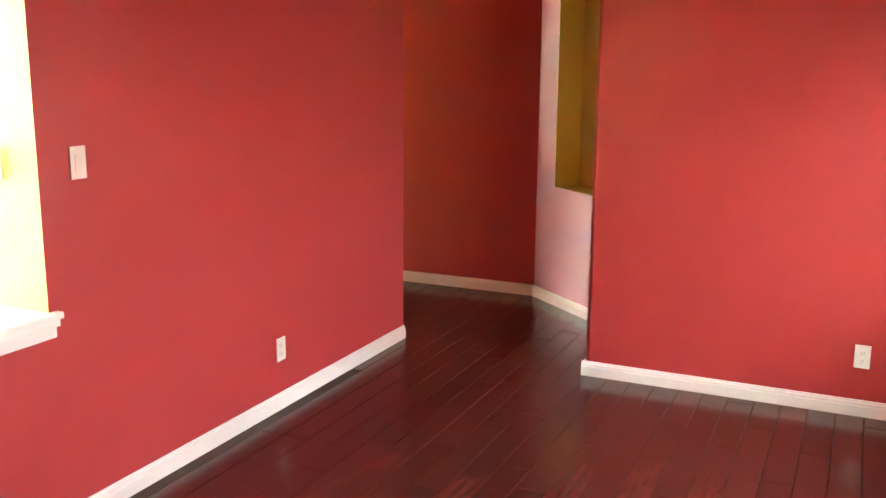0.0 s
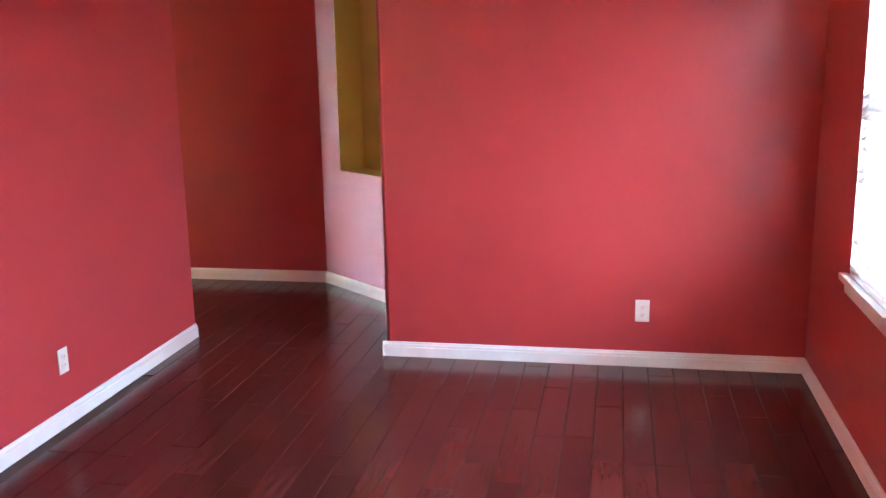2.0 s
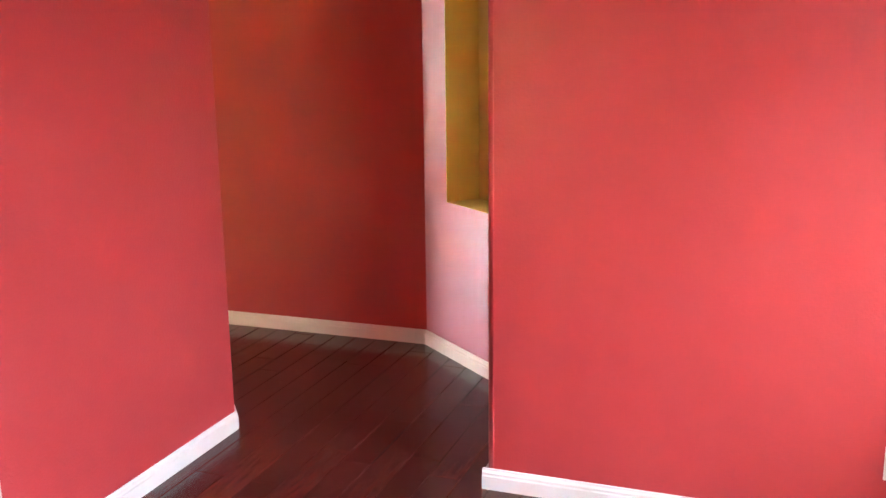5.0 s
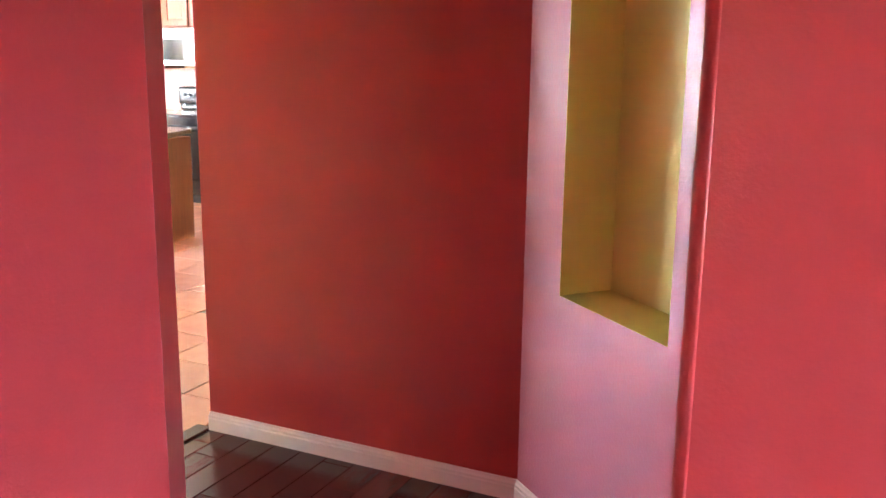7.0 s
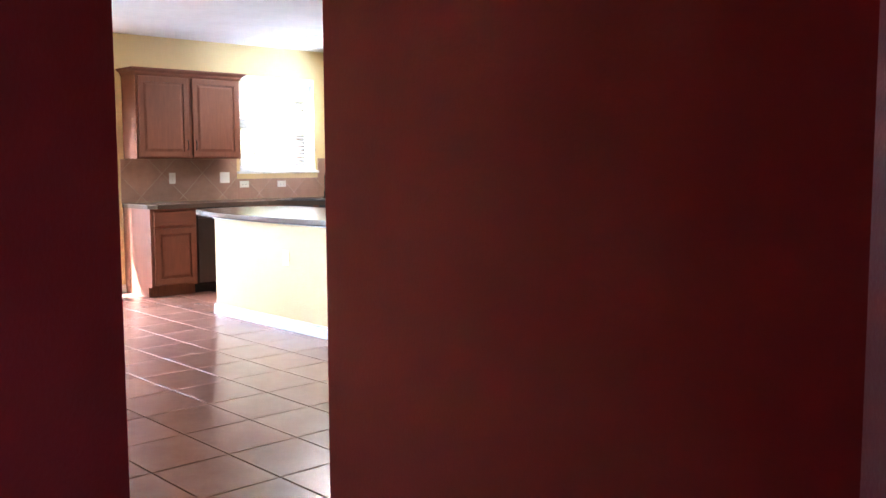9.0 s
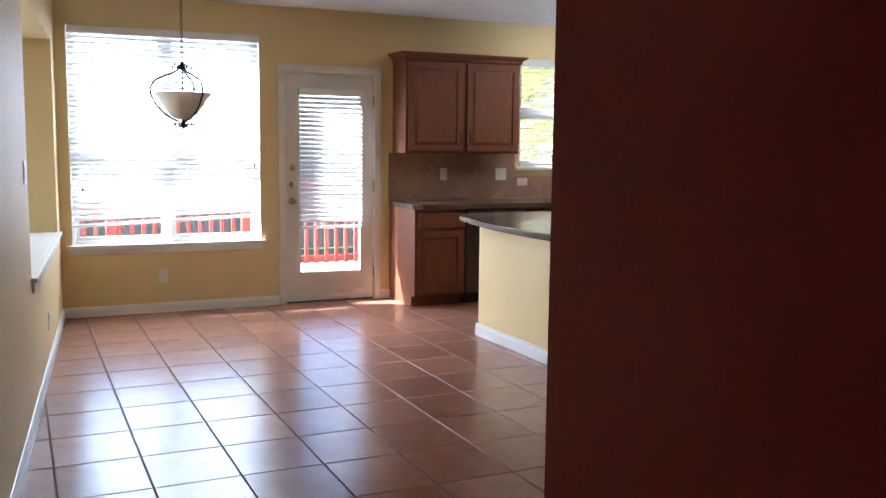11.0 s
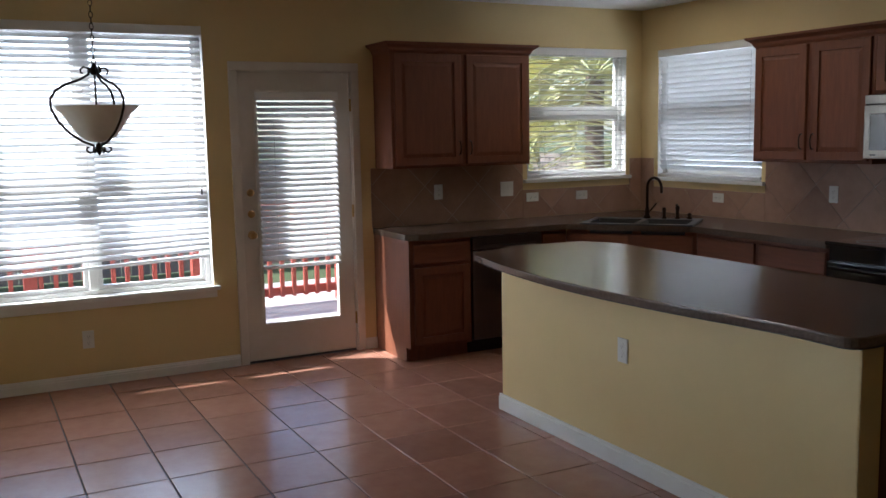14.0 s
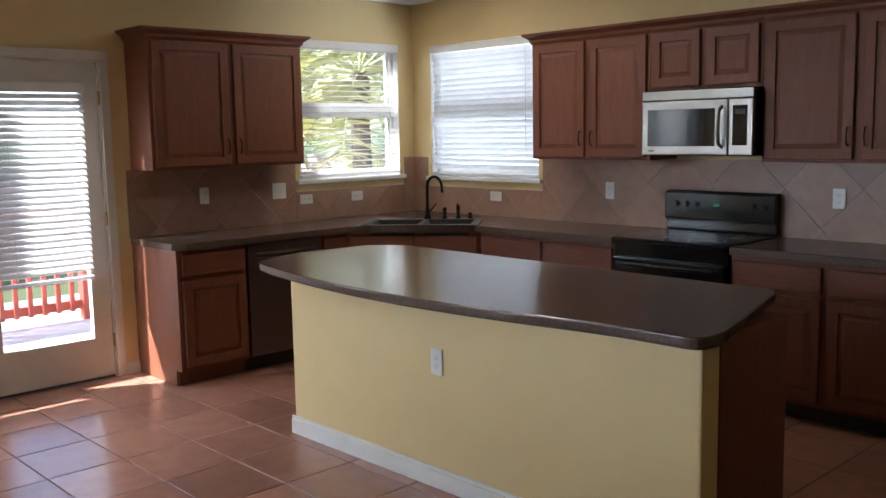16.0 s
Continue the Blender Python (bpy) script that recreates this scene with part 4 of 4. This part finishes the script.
# ---- recessed lamps ----
for x, y in ((-7.025, 5.79), (-5.915, 5.40)):
    rl = thing("recessed_light", pose(x, y, H), "lit recessed ceiling light with a white trim ring", "ceiling light", "recessed lights")
    part("trim_ring", lathe([(0.095, -0.001), (0.093, -0.007), (0.072, -0.009), (0.068, -0.001)], 32), WHITE, rl)
    part("lens", lathe([(0.067, -0.002), (0.04, -0.004), (0.001, -0.005)], 32), BULB, rl, "glowing warm lens")

# ---- outdoors ----
structure("ground", boxes(((-400, -400, -0.9), (400, 400, -0.6))), GRASS, "green lawn behind the house", "ground")
deck = thing("deck", Matrix(), "sunlit weathered timber deck outside the back door", "deck", kind="structure")
board = None
for k in range(26):
    x = XW - 0.20 - k * 0.142
    if board is None:
        ob = part("board", boxes(((-0.068, 0, -0.03), (0.068, 7.5, 0)), bevel=0.004), DECK, deck)
        board = ob.data
    else:
        ob = new("board", board)
        ob.parent = deck
    ob.location = (x, -1.0, -0.06)
part("joist", boxes(((XW - 3.9, -1, -0.6), (XW - 0.18, -0.9, -0.095)), ((XW - 3.9, 6.3, -0.6), (XW - 0.18, 6.4, -0.095)), ((XW - 3.9, 2.7, -0.6), (XW - 0.18, 2.8, -0.095))), GREYFENCE, deck)
rail = thing("deck_railing", pose(XW - 2.42, -1, -0.06), "red stained timber deck railing", "railing")
for k in range(6):
    part("post", boxes(((-0.055, k * 1.45 - .055, 0.001), (0.055, k * 1.45 + .055, 1.0)), bevel=0.006), FENCE, rail)
part("top_rail", boxes(((-0.07, -0.1, 1.001), (0.07, 7.4, 1.04)), bevel=0.005), FENCE, rail)
part("bottom_rail", boxes(((-0.02, 0.0, 0.10), (0.02, 7.25, 0.18))), FENCE, rail)
bal = None
for k in range(60):
    y = k * 0.121 + 0.08
    if bal is None:
        ob = part("baluster", boxes(((0.021, -0.019, 0.09), (0.058, 0.019, 1.0))), FENCE, rail)
        bal = ob.data
    else:
        ob = new("baluster", bal)
        ob.parent = rail
    ob.location = (0, y, 0)
fen = thing("garden_fence", pose(XW - 9, -12, -0.6), "weathered grey timber garden fence", "fence")
bal = None
for k in range(170):
    if bal is None:
        ob = part("picket", boxes(((-0.01, 0, 0.02), (0.01, 0.14, 1.75))), GREYFENCE, fen)
        bal = ob.data
    else:
        ob = new("picket", bal)
        ob.parent = fen
    ob.location = (0, k * 0.15, 0)
part("rail", boxes(((-0.05, 0, 0.4), (-0.0105, 25.5, 0.49)), ((-0.05, 0, 1.4), (-0.0105, 25.5, 1.49))), GREYFENCE, fen)


def house(m, w, d, h, label):
    ho = thing("house", m, label, "house")
    part("wall", boxes(((0, 0, 0), (d, w, h))), SIDING, ho)
    bm = bmesh.new()
    v = [bm.verts.new(p) for p in ((-.5, -.5, h), (d + .5, -.5, h), (d + .5, w + .5, h), (-.5, w + .5, h), (d / 2, 2, h + 2.4), (d / 2, w - 2, h + 2.4))]
    for q in ((0, 1, 4), (1, 2, 5, 4), (2, 3, 5), (3, 0, 4, 5), (3, 2, 1, 0)):
        bm.faces.new([v[i] for i in q])
    part("roof", bm, ROOF, ho)
    for k in range(3):
        wi = part("window", boxes(((d + .002, 1.2 + k * w / 3, 0.9), (d + .05, 2.3 + k * w / 3, 2.2))), WHITE, ho)
        part("pane", boxes(((d + .051, 1.28 + k * w / 3, 0.98), (d + .06, 2.22 + k * w / 3, 2.12))), BLACKG, wi)
    return ho


house(pose(XW - 27, -13, -0.6), 15, 9, 5.2, "pale grey neighbouring house behind the fence")


def palm(m, h, fronds, label, spread=1.3):
    p = thing("palm_tree", m, label, "palm")
    part("trunk", tube([(0.03 * math.sin(k), 0.03 * math.cos(k * 1.3), k * h / 8) for k in range(9)], 0.10, 9), BARK, p)
    bm = bmesh.new()
    for k in range(fronds):
        a = k * 2.399
        el = 1.15 - 1.7 * (k / fronds)
        d = Vector((math.cos(a), math.sin(a), 0))
        stem = []
        for i in range(9):
            t = i / 8
            stem.append(Vector((0, 0, h)) + d * (spread * t * math.cos(el * (1 - .35 * t))) + Vector((0, 0, spread * (t * math.sin(el) - 0.55 * t * t))))
        tube(stem, 0.012, 5, bm)
        side = d.cross(Vector((0, 0, 1)))
        for i in range(28):
            t = 0.35 + 0.65 * i / 27
            j = min(7, int(t * 8))
            b = stem[j].lerp(stem[j + 1], t * 8 - j)
            for sg in (-1, 1):
                ln = 0.55 * (1.15 - abs(t - .6)) * random.uniform(.8, 1.1)
                tip = b + side * sg * ln * .75 + d * ln * .6 + Vector((0, 0, random.uniform(-.28, .02)))
                wv = d * 0.016 + Vector((0, 0, 0.008))
                bm.faces.new([bm.verts.new(x) for x in (b - wv, b + wv, b.lerp(tip, .6) + wv * .9, tip, b.lerp(tip, .6) - wv * .9)])
    part("crown", bm, LEAF, p, "sunlit fan of palm fronds")
    return p


palm(pose(XW - 1.5, 7.3, -0.6), 2.75, 26, "sunlit palm outside the kitchen window")
palm(pose(XW - 1.9, 8.6, -0.6), 1.6, 22, "low palm in the garden", 1.1)
palm(pose(XW - 3.4, 9.4, -0.6), 3.4, 24, "tall palm in the garden")
palm(pose(XW - 2.0, 6.6, -0.6), 1.0, 20, "low palm beside the deck", 1.0)


def tree(m, h, r, label, n=2600):
    tr = thing("tree", m, label, "tree")
    bm = tube([(0, 0, 0), (0.05, 0.02, h * .3), (-0.03, 0.06, h * .6), (0.02, 0, h * .9)], 0.13, 8)
    rnd = random.Random(int(h * 100))
    tips = []
    for k in range(9):
        a = k * 2.4
        e = Vector((math.cos(a) * r * .7, math.sin(a) * r * .7, h * (.65 + .35 * rnd.random())))
        s = Vector((0, 0.03, h * (.35 + .04 * k)))
        tube([s, s.lerp(e, .5) + Vector((0, 0, .2)), e], 0.04, 6, bm)
        tips.append(e)
    part("trunk", bm, BARK, tr)
    bm = bmesh.new()
    for k in range(n):
        c = rnd.choice(tips)
        p = c + Vector((rnd.gauss(0, r * .32), rnd.gauss(0, r * .32), rnd.gauss(0, r * .28)))
        q = Euler((rnd.uniform(0, 6), rnd.uniform(0, 6), rnd.uniform(0, 6))).to_matrix()
        s = rnd.uniform(.06, .13)
        bm.faces.new([bm.verts.new(p + q @ Vector(v)) for v in ((-s, 0, 0), (0, s * .5, 0), (s, 0, 0), (0, -s * .5, 0))])
    part("crown", bm, LEAF2, tr)
    return tr


tree(pose(XW - 7.5, 9.5, -0.6), 5.5, 2.2, "green leafy garden tree")
tree(pose(XW - 7.0, 1.0, -0.6), 3.0, 1.3, "small green garden tree behind the deck", 1600)
tree(pose(-5.5, 11.0, -0.6), 5.0, 2.0, "green leafy tree beside the house")
fen2 = thing("garden_fence", pose(-16, 9.8, -0.6), "weathered grey timber fence beside the house", "fence")
bal = None
for k in range(110):
    if bal is None:
        ob = part("picket", boxes(((0, -0.01, 0.02), (0.14, 0.01, 1.85))), GREYFENCE, fen2)
        bal = ob.data
    else:
        ob = new("picket", bal)
        ob.parent = fen2
    ob.location = (k * 0.15, 0, 0)

# ---- backsplash tiles, laid diagonally ----
def clip(poly, axis, value, keep_less):
    out = []
    for k in range(len(poly)):
        a, b = poly[k], poly[(k + 1) % len(poly)]
        ia, ib = (a[axis] <= value) == keep_less, (b[axis] <= value) == keep_less
        if ia:
            out.append(a)
        if ia != ib:
            t = (value - a[axis]) / (b[axis] - a[axis])
            out.append((a[0] + t * (b[0] - a[0]), a[1] + t * (b[1] - a[1])))
    return out


def splash(name, m, w, zones, label):
    """zones: (u0, u1, z0, z1) on the wall; local x along, local y out of the wall."""
    sp = thing(name, m, label, "backsplash", kind="structure")
    part("grout", boxes(*[((a, 0.0005, c), (b, 0.004, d)) for a, b, c, d in zones]), SPLASH_GROUT, sp)
    s = 0.33
    q = s / math.sqrt(2)
    for a0, b0, c0, d0 in zones:
        for i in range(-2, int(w / q) + 3):
            for j in range(-1, 6):
                if (i + j) % 2:
                    continue
                c = (i * q, 0.97 + (j - 1) * q)
                r = q - 0.0035
                poly = [(c[0] - r, c[1]), (c[0], c[1] - r), (c[0] + r, c[1]), (c[0], c[1] + r)]
                for ax, val, less in ((0, a0 + .001, False), (0, b0 - .001, True), (1, c0 + .001, False), (1, d0 - .001, True)):
                    poly = clip(poly, ax, val, less) if len(poly) > 2 else []
                if len(poly) < 3:
                    continue
                area = sum(poly[k][0] * poly[(k + 1) % len(poly)][1] - poly[(k + 1) % len(poly)][0] * poly[k][1] for k in range(len(poly))) / 2
                if abs(area) < 2e-4:
                    continue
                bm = bmesh.new()
                f0 = [bm.verts.new((x, 0.0045, z)) for x, z in poly]
                f1 = [bm.verts.new((x, 0.0085, z)) for x, z in poly]
                bm.faces.new(f1)
                for k in range(len(poly)):
                    bm.faces.new((f0[k], f0[(k + 1) % len(poly)], f1[(k + 1) % len(poly)], f1[k]))
                bmesh.ops.recalc_face_normals(bm, faces=bm.faces)
                part("tile", bm, SPLASH, sp)


splash("wall_tiles_1", west(YK - .002), 2.54, [(0, 0.125, 0.911, 1.36), (0.125, 1.215, 0.911, 1.135), (1.215, 2.545, 0.911, 1.355)], "terracotta backsplash tiles laid diagonally")
splash("wall_tiles_2", north(-2.7), 5.36, [(0, 3.955, 0.911, 1.363), (3.955, 5.195, 0.911, 1.12), (5.195, 5.356, 0.911, 1.36)], "terracotta backsplash tiles laid diagonally behind the range")

# ---- floor tiles ----
tf = thing("floor_tiles", Matrix(), "glazed terracotta floor tiles with dark grout", "tiled floor", kind="structure")
TX, TY, TSX, TSY = -6.09, 2.20, 0.424, 0.371
XT = -1.085                                 # where the tiles meet the planks
cuts = {}
for i in range(-12, 6):
    for j in range(-4, 13):
        x, y = TX - i * TSX, TY + j * TSY
        x0 = x - TSX
        if x < XW or x0 > XT - .05 or y > YK or (x > -2.0 and y > 2.8):
            continue
        wide = round(min(x, XT) - x0, 3)
        if wide not in cuts:
            ob = part("tile", boxes(((.0035, .0035, -0.008), (wide - .0035, TSY - .0035, 0.0)), bevel=0.002, segments=1), TILE, tf)
            cuts[wide] = ob.data
        else:
            ob = new("tile", cuts[wide])
            ob.parent = tf
        ob.location = (x0, y, random.uniform(-.0004, .0004))

# ---- floor planks ----
pf = thing("floor_planks", Matrix(), "dark glossy mahogany plank floor", "plank floor", kind="structure")
rnd = random.Random(7)
lens = {}
PWD = 0.128
for c in range(40):
    x = XT + 0.01 + c * PWD
    if x > XRR:
        break
    y0, y1 = (YS, YF + .02) if x > -0.05 else (0.2, YF + .02)
    if x > XRL + .05:
        y1 = 0.02
    y = y0 - rnd.uniform(0, .8)
    while y < y1:
        ln = rnd.choice((0.45, 0.6, 0.75, 0.9, 1.2))
        ln = min(ln, round((y1 - y) / .15 + .499) * .15) if y + ln > y1 + .1 else ln
        ln = max(.15, round(ln, 2))
        if ln not in lens:
            ob = part("plank", boxes(((.0008, .0008, -0.009), (PWD - .0008, ln - .0008, 0.0)), bevel=0.0028, segments=1), PLANK, pf)
            lens[ln] = ob.data
        else:
            ob = new("plank", lens[ln])
            ob.parent = pf
        ob.location = (x, y, 0)
        y += ln
structure("floor_threshold", boxes(((XT - .03, 0.76, 0.0005), (XT + .045, YF, 0.009)), bevel=0.004), PLANK, "dark wooden threshold strip", "threshold")
